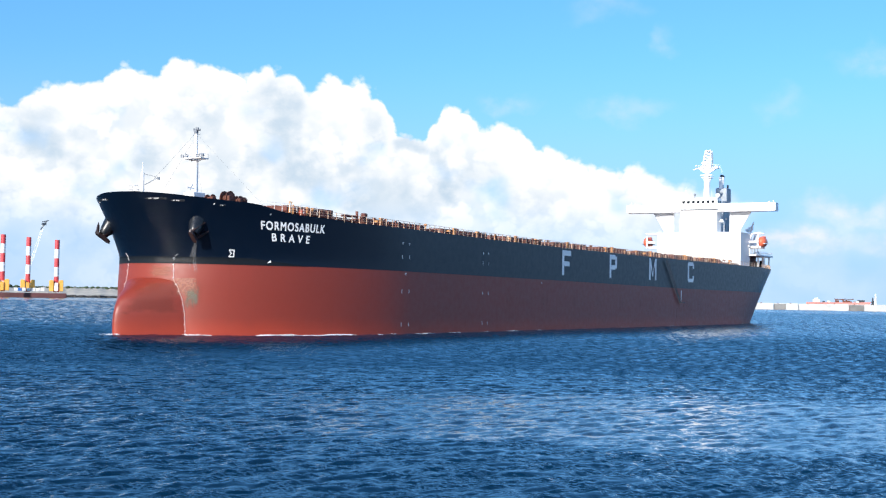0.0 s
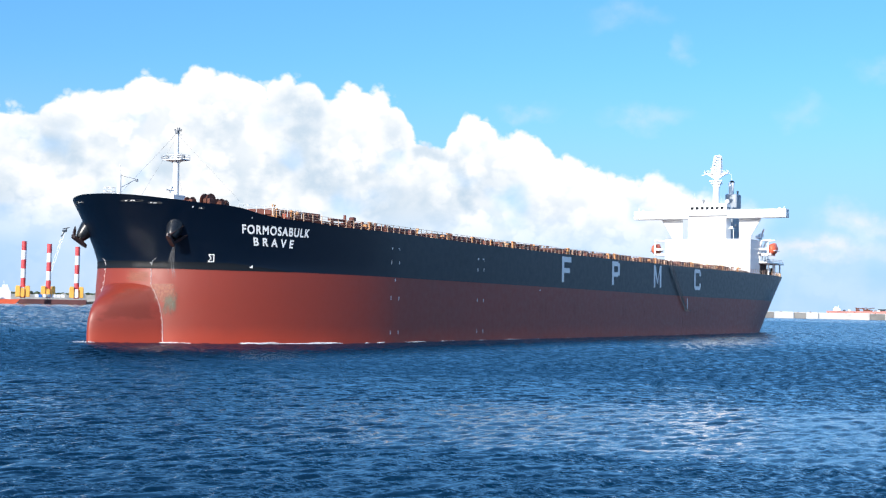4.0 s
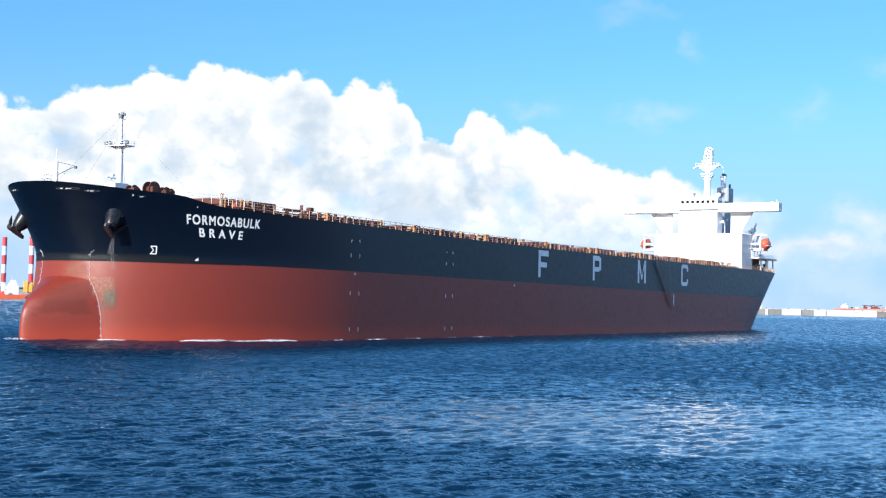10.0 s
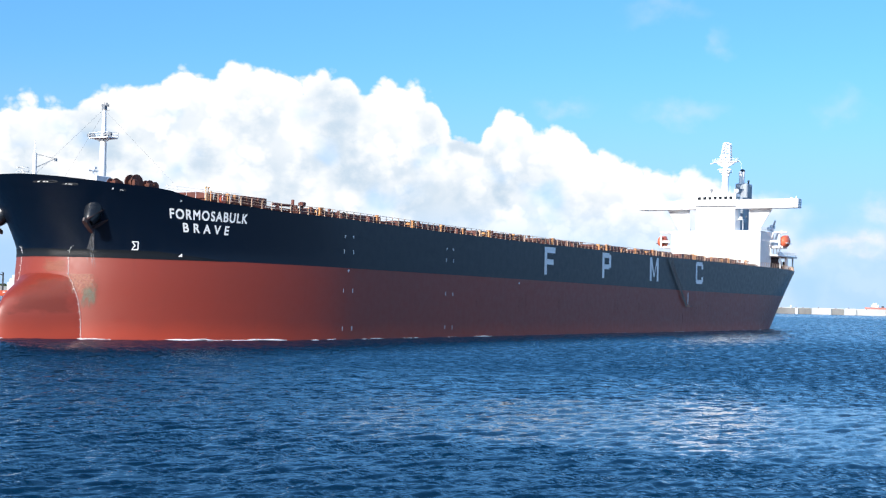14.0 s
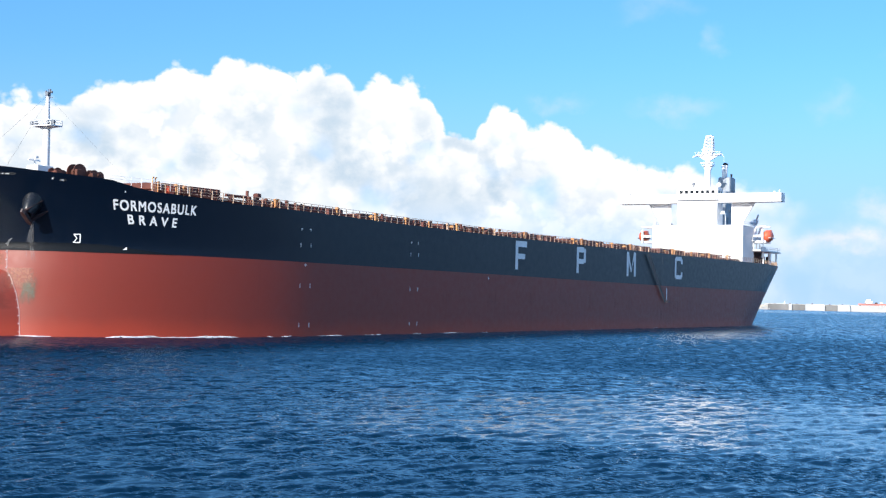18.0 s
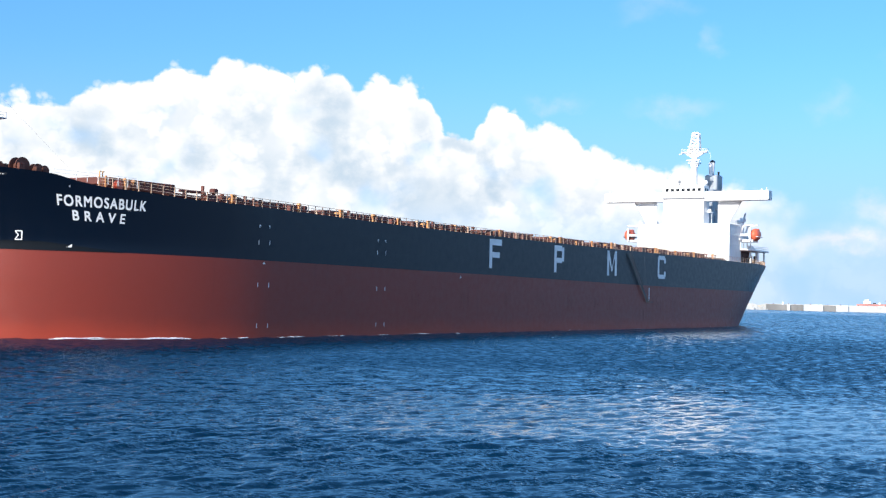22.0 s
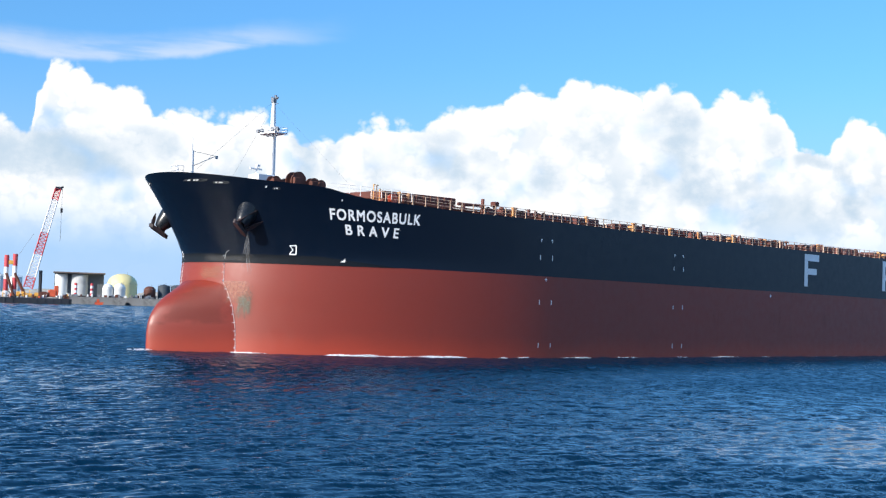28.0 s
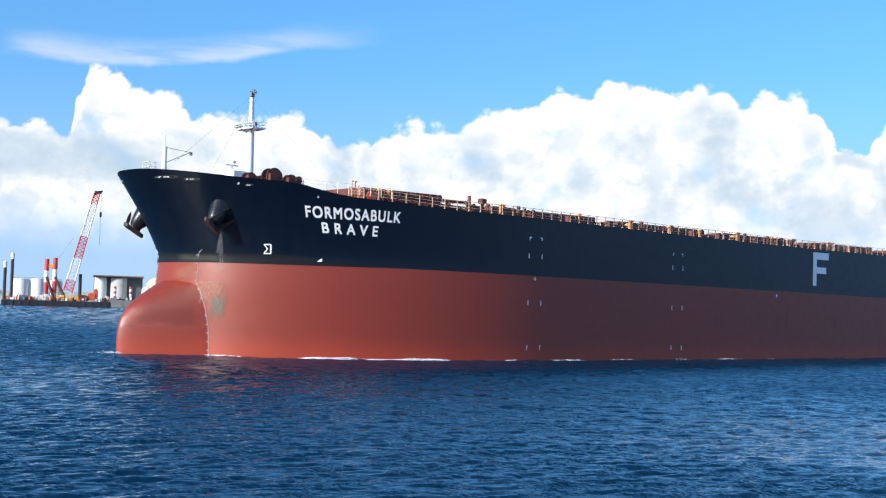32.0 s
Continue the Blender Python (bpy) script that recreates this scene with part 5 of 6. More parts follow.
    # after decks with lifeboats
    for z, x0, x1, y in ((22.0, -124.0, -143.0, 16.6), (24.9, -123.0, -134.0, 14.5)):
        sh = Shape()
        sh.box(((x0 + x1) / 2, 0, z), (x0 - x1, 2 * y, 0.45), 0.06)
        part("after_deck", sh, WHITE, ship)
        for s in (1, -1):
            sh = Shape()
            k = int((x0 - x1) / 1.6)
            for i in range(k + 1):
                sh.rod((x0 - i * 1.6, s * (y - 0.1), z), (x0 - i * 1.6, s * (y - 0.1), z + 1.25), 0.045, n=5)
            for h in (0.65, 1.2):
                sh.rod((x0, s * (y - 0.1), z + h), (x1, s * (y - 0.1), z + h), 0.04, n=5)
            sh.rod((x1 + 0.1, s * (y - 0.1), z + 1.2), (x1 + 0.1, 0, z + 1.2), 0.04, n=5)
            part("after_rail", sh, WHITE, ship)
    # dark red box added under the after deck, for the shade between the pillars
    sh = Shape()
    sh.box((-132.5, 0, 19.7), (13.0, 24.0, 4.3), 0.1)
    part("under_deck_shade", sh, OXIDE, ship, "dark red box added for the shade under the after deck")
    for k in range(7):
        sh = Shape()
        x = -127.0 - 2.2 * k
        if k % 2:
            sh.lathe((x, 13.6, 18.6), [(0.75, -0.6), (0.75, -0.5), (0.35, -0.48), (0.35, 0.48), (0.75, 0.5), (0.75, 0.6)], 12, "y")
            sh.box((x, 13.6, 17.9), (1.3, 1.6, 0.6), 0.05)
        else:
            sh.box((x, 13.4, 18.5 + 0.1 * k), (1.0, 0.9, 1.9 + 0.2 * k), 0.06)
            sh.rod((x + 0.2, 13.9, 17.6), (x + 0.2, 13.9, 20.6), 0.12, n=6)
        part("mooring_gear", sh, (BLACK, RUST, OXIDE)[k % 3], ship)
    for s in (1, -1):
        for x in (-129.5, -135.5, -142.0):
            sh = Shape()
            sh.rod((x, s * 15.5, 17.4), (x, s * 15.5, 22.0), 0.5 if x == -135.5 else 0.25, n=10)
            part("deck_pillar", sh, WHITE, ship)
        y = 17.6 if s > 0 else -22.0
        sh = Shape()
        prof = [(0.1, -2.7), (0.8, -2.45), (1.35, -1.7), (1.6, -0.5), (1.6, 0.7), (1.4, 1.7), (0.9, 2.4), (0.1, 2.7)]
        sh.lathe((-127.5, y, 26.4), prof, 16, "x")
        sh.v = [(vx, y + (vy - y) * 0.85, 26.4 + (vz - 26.4) * 1.12) for vx, vy, vz in sh.v]
        boat = part("lifeboat", sh, ORANGE, ship, "orange enclosed lifeboat in its davits", smooth=True)
        sh = Shape()
        sh.box((-129.0, y, 27.9), (1.2, 1.1, 0.8), 0.2)
        part("coxswain_hatch", sh, ORANGE, boat)
        sh = Shape()
        sh.box((-127.5, y, 25.8), (4.4, 2.86, 0.2), 0.05)
        part("fender", sh, BLACK if s < 0 else WHITE, boat)
        for x in (-125.4, -129.6):
            sh = Shape()
            sh.rod((x, s * 13.2, 25.1), (x, s * 14.6, 29.0), 0.3, n=8)
            sh.rod((x, s * 14.6, 29.0), (x, y, 29.3), 0.25, n=8)
            sh.box((x, (y + s * 12.0) / 2, 24.6), (0.6, abs(y) - 12.0, 0.7), 0.06)
            part("davit", sh, WHITE, boat)
        sh = Shape()
        sh.box((-124.3, y - s * 0.7, 26.4), (0.4, 0.55, 4.0), 0.06)
        sh.box((-124.3, y - s * 2.0, 26.3), (0.4, 3.0, 0.7), 0.06)
        part("davit_post", sh, WHITE, boat)
    for s in (1, -1):
        for x, z in ((-125.2, 30.2), (-127.0, 30.2), (-133.4, 25.9), (-135.2, 23.0), (-137.0, 23.0)):
            sh = Shape()
            sh.lathe((x, s * 13.2, z), [(0.05, -0.75), (0.42, -0.7), (0.46, -0.1), (0.50, 0.0), (0.46, 0.1), (0.42, 0.7), (0.05, 0.75)], 14, "x")
            sh.box((x, s * 13.2, z - 0.5), (0.9, 0.5, 0.4), 0.03)
            part("life_raft", sh, WHITE, ship, "white life raft canister on its cradle", smooth=True)
        for x in (-124.2, -127.2, -130.2, -133.2):
            sh = Shape()
            sh.rod((x, s * 14.2, 22.2), (x, s * 14.2, 24.8), 0.16, n=8)
            sh.rod((x, s * 14.2, 24.2), (x - 1.0, s * 14.2, 24.8), 0.08, n=6)
            part("deck_pillar", sh, WHITE, ship)
        for k in range(5):
            sh = Shape()
            a = Vector((-123.4 - 0.35 * k, s * 13.0, 25.0 + 0.85 * k))
            sh.box(a, (0.3, 0.9, 0.06))
            sh.rod(a + Vector((0, 0.45, 0)), a + Vector((0, 0.45, 0.95)), 0.03, n=5)
            part("ladder_step", sh, WHITE, ship)
        for x, h in ((-138.5, 1.1), (-140.6, 1.5), (-142.4, 0.9)):
            sh = Shape()
            sh.box((x, s * 12.0, 22.2 + h / 2), (1.3, 1.0, h), 0.06)
            part("deck_locker", sh, WHITE, ship)
    # stores crane aft on the port side
    sh = Shape()
    sh.rod((-131.0, 12.5, 25.0), (-131.0, 12.5, 31.0), 0.4, n=10)
    sh.rod((-131.0, 12.5, 30.6), (-126.5, 14.8, 32.6), 0.28, n=8)
    sh.box((-131.0, 12.5, 31.0), (1.4, 1.4, 1.2), 0.1)
    part("stores_crane", sh, WHITE, ship, "white stores crane")
    for x, y in ((-141.5, 12.8), (-139.2, 13.6), (-143.5, 11.0)):
        for s in (1, -1):
            sh = Shape()
            sh.lathe((x, s * y, 18.6), [(0.8, -0.7), (0.8, -0.6), (0.4, -0.58), (0.4, 0.58), (0.8, 0.6), (0.8, 0.7)], 14, "y")
            sh.box((x, s * y, 17.9), (1.6, 1.9, 0.6), 0.05)
            part("mooring_winch", sh, RUST, ship, smooth=True)
    for s in (1, -1):
        sh = Shape()
        sh.box((-144.4, s * 13.2, 18.3), (1.6, 3.0, 1.5), 0.25)
        part("stern_fairlead", sh, BLACK, ship)
        sh = Shape()
        for k in range(22):
            x = -112 - k * 1.5
            yy = half_beam(x, 17.5) - 0.3
            sh.rod((x, s * yy, 17.5), (x, s * yy, 18.75), 0.06, n=5)
            if k:
                for h in (0.6, 1.2):
                    sh.rod((x + 1.5, s * (half_beam(x + 1.5, 17.5) - 0.3), 17.5 + h), (x, s * yy, 17.5 + h), 0.045, n=5)
        part("stern_rail", sh, CREAM, ship)


hull_top, hull_bottom = build_hull()
build_markings(hull_top, hull_bottom)
build_bow_gear(hull_top)
build_rails()
build_deck()
build_house()


# ---- the sea: one sheet of low wind waves out to the horizon ----
SEA_SLOPE = 0.185


def build_sea():
    rng = np.random.RandomState(5)
    rad = [0.0, 6.0, 12.0, 20.0]
    while rad[-1] < 4900:
        q = rad[-1]
        rad.append(q + (0.16 if q < 110 else 0.4 if q < 420 else 1.2 if q < 900 else 1.8 if q < 1450 else 0.03 * q))
    r = np.array(rad)
    ang = np.concatenate([np.linspace(-180, -42, 40)[:-1], np.linspace(-42, 26, 640), np.linspace(26, 180, 40)[1:]])
    a = np.radians(ang)
    R, A = np.meshgrid(r, a, indexing="ij")
    X, Y = R * np.sin(A), R * np.cos(A)
    Z = np.zeros_like(X)
    cell = np.gradient(r)[:, None]
    total = np.zeros_like(cell)
    for k in range(100):
        lam = 0.36 * (3.6 / 0.36) ** (rng.rand() ** 1.7)
        th = radians(133) + rng.randn() * 0.42
        kx, ky = 2 * np.pi / lam * math.sin(th), 2 * np.pi / lam * math.cos(th)
        amp = lam * (0.5 + rng.rand()) * (1.0 if lam < 1.6 else 0.6)
        fade = np.clip((lam / cell - 2.2) / 2.0, 0, 1)
        total += (2 * np.pi * amp / lam * fade) ** 2 / 2
        ph = kx * X + ky * Y + rng.rand() * 6.28
        Z += amp * fade * (np.sin(ph) + 0.25 * np.sin(2 * ph + 1.57))
    # steepness, a little less far off where the short waves are left to the ripples
    Z *= SEA_SLOPE / np.sqrt(np.maximum(total, 1.0 + 0.42 * total.max() * np.clip((420 - R) / 300, 0, 1))) * np.clip((R - 12) / 15, 0, 1) * np.clip(1.6 - R / 2500, 0.0, 1)
    n, m = X.shape
    co = np.stack([X, Y, Z], -1).reshape(-1, 3)
    i = np.arange(n * m).reshape(n, m)
    q = np.stack([i[:-1, :-1], i[1:, :-1], i[1:, 1:], i[:-1, 1:]], -1).reshape(-1, 4)
    me = bpy.data.meshes.new("sea")
    me.vertices.add(len(co))
    me.vertices.foreach_set("co", co.ravel())
    me.loops.add(q.size)
    me.loops.foreach_set("vertex_index", q.ravel().astype(np.int32))
    me.polygons.add(len(q))
    me.polygons.foreach_set("loop_start", np.arange(0, q.size, 4, dtype=np.int32))
    me.update(calc_edges=True)
    me.validate()
    me.materials.append(WATER)
    me.shade_smooth()
    return tagged(new("water", me), "dark blue choppy harbour water", "sea", kind="structure")


sea = build_sea()


def build_foam():
    """Flat ragged flecks of foam along the ship's waterline."""
    rng = random.Random(21)
    sh = Shape()
    for _ in range(5200):
        u = rng.random()
        x = 140.2 - 92 * u ** 1.5 if rng.random() < 0.9 else rng.uniform(-100, 60)
        clump = math.sin(x * 0.55) + 0.6 * math.sin(x * 0.21 + 1) + 0.4 * math.sin(x * 1.7)
        if rng.random() > (0.36 if x > 108 else -0.05) + 0.46 * clump:
            continue
        spread = (0.26 if x > 108 else 0.16) + 0.22 * max(0, clump)
        y = half_beam(x, 0.1) + 0.05 + abs(rng.gauss(0, spread))
        small = 1.0 if x > 100 else 0.6
        L, w = rng.uniform(0.1, 0.45) * small, rng.uniform(0.03, 0.12) * small
        slope = (half_beam(x - 0.5, 0.1) - half_beam(x + 0.5, 0.1))
        ca, sa = 1 / math.hypot(1, slope), -slope / math.hypot(1, slope)
        z = rng.uniform(0.0, 0.05 + 0.12 * max(0, clump) * small * small)
        vs = []
        for k in range(6):
            t = 6.28319 * k / 6
            px, py = L * math.cos(t) * rng.uniform(0.5, 1), w * math.sin(t) * rng.uniform(0.5, 1)
            vs.append((x + px * ca - py * sa, y + px * sa + py * ca, z + rng.uniform(-0.05, 0.05)))
        vs.append((x, y, z + rng.uniform(0.02, 0.12) * small))
        sh.add(vs, [(k, (k + 1) % 6, 6) for k in range(6)])
    for _ in range(60):
        x, y = 147.6 + rng.gauss(0, 0.6) + abs(rng.gauss(0, 0.8)), rng.gauss(0.2, 0.8)
        s, z = rng.uniform(0.04, 0.17), abs(rng.gauss(0, 0.10))
        vs = [(x + s * math.cos(1.0472 * k) * rng.uniform(0.5, 1.3), y + s * math.sin(1.0472 * k) * rng.uniform(0.5, 1.3), z + rng.uniform(-0.04, 0.04)) for k in range(6)]
        sh.add(vs + [(x, y, z + rng.uniform(0.03, 0.12))], [(k, (k + 1) % 6, 6) for k in range(6)])
    ob = new("foam", sh.mesh("foam", FOAM, True))
    return tagged(ob, "white flecks of bow-wave foam along the hull", "foam", kind="stuff")


foam = build_foam()


# ---- the harbour round about ----
def place(azimuth, dist, z=0.0):
    a = radians(azimuth)
    return Matrix.Translation((dist * math.sin(a), dist * math.cos(a), z)) @ pose(0, 0, 0, 0, 0, -azimuth)


def up(elevation, dist):
    return EYE[2] + dist * math.tan(radians(elevation))


def across(deg, dist):
    return dist * math.tan(radians(deg))


def banded_leg(parent, x, y, z0, z1, r, band, first=0, mats=None):
    mats = mats or (LEG_RED, LEG_WHITE)
    z, i = z1, first
    while z > z0:
        lo = max(z0, z - band)
        sh = Shape()
        sh.rod((x, y, lo), (x, y, z), r, n=12)
        part("leg_band", sh, mats[i % 2], parent, smooth=True)
        z, i = lo, i + 1


def build_jackup():
    D = 1200
    b = thing("jackup_barge", "dark red jack-up barge with red and white banded legs", "barge", m=place(-15.95, D))
    w = across(2.75, D)
    sh = Shape()
    sh.box((0, 0, 1.4), (w, 22, 5.4), 0.5)
    hull = part("barge_hull", sh, BARGE, b)
    for dx, k in ((-1.22, 0), (-0.2, 1), (0.95, 2)):
        x = across(dx, D)
        sh = Shape()
        sh.rod((x, 0, 5), (x, 0, 7), 2.4, n=12)
        leg = part("jack_leg", sh, LEG_RED, b, "red and white banded jack-up leg")
        banded_leg(leg, x, 0, 5, up(2.31 - 0.085 * k, D), 2.15, 8.1)
        sh = Shape()
        sh.box((x, -6.2, 9.6), (3.0, 1.6, 7.6), 0.2)
        part("leg_guide", sh, LEG_WHITE if k == 2 else JACK, leg)
        for s in (-1, 1):
            sh = Shape()
            sh.box((x + s * 4.1, -2, 10.4), (3.9, 7, 9.2), 0.3)
            sh.box((x + s * 4.1, -2, 15.3), (3.2, 5.5, 0.8), 0.1)
            part("jack_house", sh, JACK, b, "yellow jack house")
    for i, (x, mat) in enumerate(((-17, LEG_WHITE), (-14, BLUE), (-10.4, LEG_WHITE), (-6.6, LEG_WHITE), (-2.6, LEG_WHITE), (1.2, LEG_WHITE), (5.0, LEG_WHITE))):
        sh = Shape()
        sh.box((x + 3.4, -8, 7.1), (3.2, 3.0, 2.8), 0.1)
        for k in range(5):
            sh.box((x + 2.2 + k * 0.6, -9.55, 7.1), (0.15, 0.12, 2.4))
        part("site_container", sh, mat, b)


def build_far_crane():
    D = 2050
    c = thing("harbour_crane", "pale lattice harbour crane with a dark head", "crane", m=place(-16.35, D, 11.0))
    foot, tip = Vector((0, 0, 0)), Vector((across(0.79, D), 0, up(2.8, D) - 11.0))
    sh = Shape()
    n = 12
    for i in range(n):
        a, b = foot.lerp(tip, i / n), foot.lerp(tip, (i + 1) / n)
        for dx in (-1.5, 1.5):
            sh.rod(a + Vector((dx, 0, 0)), b + Vector((dx, 0, 0)), 0.3, n=5)
        sh.rod(a + Vector((-1.5, 0, 0)), b + Vector((1.5, 0, 0)), 0.22, n=4)
        sh.rod(b + Vector((-1.5, 0, 0)), b + Vector((1.5, 0, 0)), 0.22, n=4)
    part("boom", sh, LEG_WHITE, c)
    sh = Shape()
    sh.box(tip, (6.5, 4, 3.2), 0.4, 0.3)
    sh.rod(tip + Vector((-5, 0, -9)), tip + Vector((4, 0, 5)), 1.0, n=6)
    sh.rod(tip + Vector((-3, 0, 3)), tip + Vector((7, 0, 5.5)), 0.7, n=6)
    part("boom_head", sh, DARK_TANK, c)


def build_orange_vessel():
    D = 1150
    b = thing("work_vessel", "orange work vessel with a white deckhouse and banded leg", "ship", m=place(-18.3, D))
    sh = Shape()
    w = across(2.1, D)
    sh.prism([(-w / 2, 0), (w * 0.40, 0), (w / 2, 4.2), (w * 0.3, 3.6), (-w / 2, 3.6)], -7, 7, "y")
    part("vessel_hull", sh, ORANGE_HULL, b)
    for x, z, s in ((8.0, 7.3, (10.5, 9, 7.2)), (8.3, 12.2, (7.5, 7, 2.6)), (8.6, 14.6, (5.0, 5, 2.4))):
        sh = Shape()
        sh.box((x, 0, z), s, 0.2)
        for k in range(4):
            sh.box((x - s[0] / 2 + s[0] * (k + 0.5) / 4, -s[1] / 2 - 0.02, z + 0.2), (0.9, 0.06, 0.9))
        part("deckhouse", sh, LEG_WHITE, b)
    sh = Shape()
    sh.rod((0.8, 0, 3), (0.8, 0, 6), 2.2, n=12)
    leg = part("jack_leg", sh, LEG_RED, b)
    banded_leg(leg, 0.8, 0, 3, up(2.26, D), 2.0, 7.6)
    sh = Shape()
    sh.lathe((3.8, -7.3, 5.2), [(1.6, -0.2), (1.9, 0), (1.6, 0.25), (0.9, 0.3)], 14, "y")
    part("fender", sh, LEG_WHITE, b)
    sh = Shape()
    sh.rod((7.5, 0, 15), (7.5, 0, 20), 0.15)
    part("signal_mast", sh, LEG_WHITE, b)


def build_cargo_ship():
    D = 1300
    b = thing("cargo_ship", "red-hulled cargo ship with white house and dark derricks", "ship", m=place(-19.6, D))
    sh = Shape()
    w = across(2.6, D)
    sh.prism([(-w / 2, 0), (w * 0.44, 0), (w / 2, 6.2), (w * 0.25, 5.0), (-w / 2, 5.0)], -9, 9, "y")
    part("vessel_hull", sh, ORANGE_HULL, b)
    sh = Shape()
    for k in range(9):
        sh.box((-w * 0.4 + k * w / 11, -9.05, 3.2), (2.4, 0.1, 1.2))
    part("hull_stripe", sh, LEG_WHITE, b)
    for x, z, s in ((13, 9.0, (14, 12, 8)), (13, 14.8, (10, 10, 3.6)), (13.3, 18.0, (6, 8, 3))):
        sh = Shape()
        sh.box((x, 0, z), s, 0.3)
        part("deckhouse", sh, LEG_WHITE, b)
    sh = Shape()
    sh.rod((13.3, 0, 19), (13.3, 0, 25), 0.5)
    part("funnel_mast", sh, LEG_WHITE, b)
    for x in (-20, -9, 2):
        sh = Shape()
        sh.rod((x, 0, 4), (x, 0, 22), 0.9, 0.7)
        sh.rod((x, 0, 19.5), (x - 13, 0, 22.5), 0.45)
        sh.rod((x, 0, 22), (x - 13, 0, 22.6), 0.12)
        part("derrick", sh, DARK_BARGE, b)
    sh = Shape()
    sh.box((27, 0, 7), (6, 10, 5), 0.3)
    part("cargo_stack", sh, DARK_BARGE, b)
    sh = Shape()
    sh.box((18.5, -4, 8.0), (3.4, 4, 5), 0.3)
    part("crane_base", sh, JACK, b)


def build_crane_barge():
    D = 830
    az0 = -33.7
    b = thing("crane_barge", "dark crane barge with a red and white lattice boom", "barge", m=place(az0, D))
    sh = Shape()
    x0, x1 = across(-2.4, D), across(2.0, D)
    sh.box(((x0 + x1) / 2, 0, 1.5), (x1 - x0, 22, 4.0), 0.4)
    for k in range(14):
        sh.box((x0 + 2 + k * (x1 - x0 - 4) / 13, -11.1, 1.6), (0.9, 0.5, 2.6), 0.1)
    part("barge_hull", sh, DARK_BARGE, b)
    # lattice boom in coloured lengths
    foot, tip = Vector((3.4, 0, up(0.2, D))), Vector((across(1.27, D), 0, up(4.42, D)))
    axis = (tip - foot).normalized()
    side = Vector((axis.z, 0, -axis.x))
    colours = [LEG_RED, LEG_WHITE, LEG_WHITE, LEG_RED, LEG_RED, LEG_WHITE, LEG_WHITE, LEG_WHITE, LEG_RED]
    n = len(colours)

    def ring(u):
        w = 2.6 - 1.0 * u
        c = foot + (tip - foot) * u
        return [c + side * w + Vector((0, 1.6, 0)), c - side * w + Vector((0, 1.6, 0)), c - side * w - Vector((0, 1.6, 0)), c + side * w - Vector((0, 1.6, 0))]
    for i, mat in enumerate(colours):
        sh = Shape()
        for k in range(3):
            a, c = ring((i + k / 3) / n), ring((i + (k + 1) / 3) / n)
            for j in range(4):
                sh.rod(a[j], c[j], 0.42, n=5)
                sh.rod(a[j], c[(j + 1) % 4], 0.28, n=4)
                sh.rod(c[j], c[(j + 1) % 4], 0.14, n=4)
        part("boom_section", sh, mat, b)
    sh = Shape()
    sh.box(tip + Vector((0.5, 0, 0.6)), (4.2, 3, 1.6), 0.2)
    sh.rod(tip + Vector((-2, 0, -1)), tip + Vector((3.2, 0, 1.6)), 0.6)
    head = part("boom_head", sh, DARK_BARGE, b)
    sh = Shape()
    hx = tip.x + 2.6
    sh.rod((hx, 0, tip.z), (hx, 0, tip.z - 32), 0.12, n=4)
    sh.box((hx, 0, tip.z - 13), (1.3, 1.0, 3.0), 0.2)
    part("hook_block", sh, DARK_BARGE, head)
    sh = Shape()
    sh.rod(foot + Vector((-8, 0, 17)), foot + Vector((2, 0, 33)), 0.1, n=4)
    part("boom_stay", sh, WIRE, b)
    # two banded leg frames and their braces
    for dx, k in ((across(-0.66, D), 0), (across(-0.32, D), 1)):
        sh = Shape()
        sh.rod((dx, 2, 3), (dx, 2, 5), 1.7, n=10)
        leg = part("spud_leg", sh, DARK_BARGE, b, "spud leg with a red head")
        top = up(1.55 + 0.06 * k, D)
        banded_leg(leg, dx, 2, 5, top, 1.45, 7.2, 0, (LEG_RED, LEG_WHITE))
        sh = Shape()
        sh.rod((dx, 1, 18), (dx + (7 if k else 5), 0, 4), 0.9, n=8)
        part("spud_brace", sh, RUST, leg)
    sh = Shape()
    sh.box((across(-0.49, D), 2, up(1.25, D)), (3.6, 2, 2.4), 0.2)
    part("winch_bridge", sh, JACK, b)
    sh = Shape()
    sh.box((-0.5, -4, 5.6), (5.5, 5, 3.0), 0.4)
    sh.box((4.2, -5, 5.0), (4.0, 4, 2.4), 0.4)
    part("winch_house", sh, JACK, b)
    for x, z, s, mat in ((-9.5, 5.0, (6.5, 4, 3.2), LEG_WHITE), (12.5, 5.5, (6, 5, 3), RUST), (17.5, 6.4, (4.5, 4, 4), ORANGE_HULL), (20.0, 8.0, (2.5, 3, 6), ORANGE_HULL), (8.5, 5.0, (3, 4, 2.6), JACK), (-22, 4.8, (9, 4, 2.6), GREY), (22.8, 4.6, (3, 3, 2), LEG_WHITE), (-16, 4.6, (4, 4, 2.4), LEG_WHITE)):
        sh = Shape()
        sh.box((x, -5, z), s, 0.25)
        sh.box((x, -5, z + s[2] / 2 + 0.2), (s[0] * 0.6, s[1] * 0.6, 0.5), 0.1)
        part("deck_cargo", sh, mat, b)
    rng = random.Random(14)
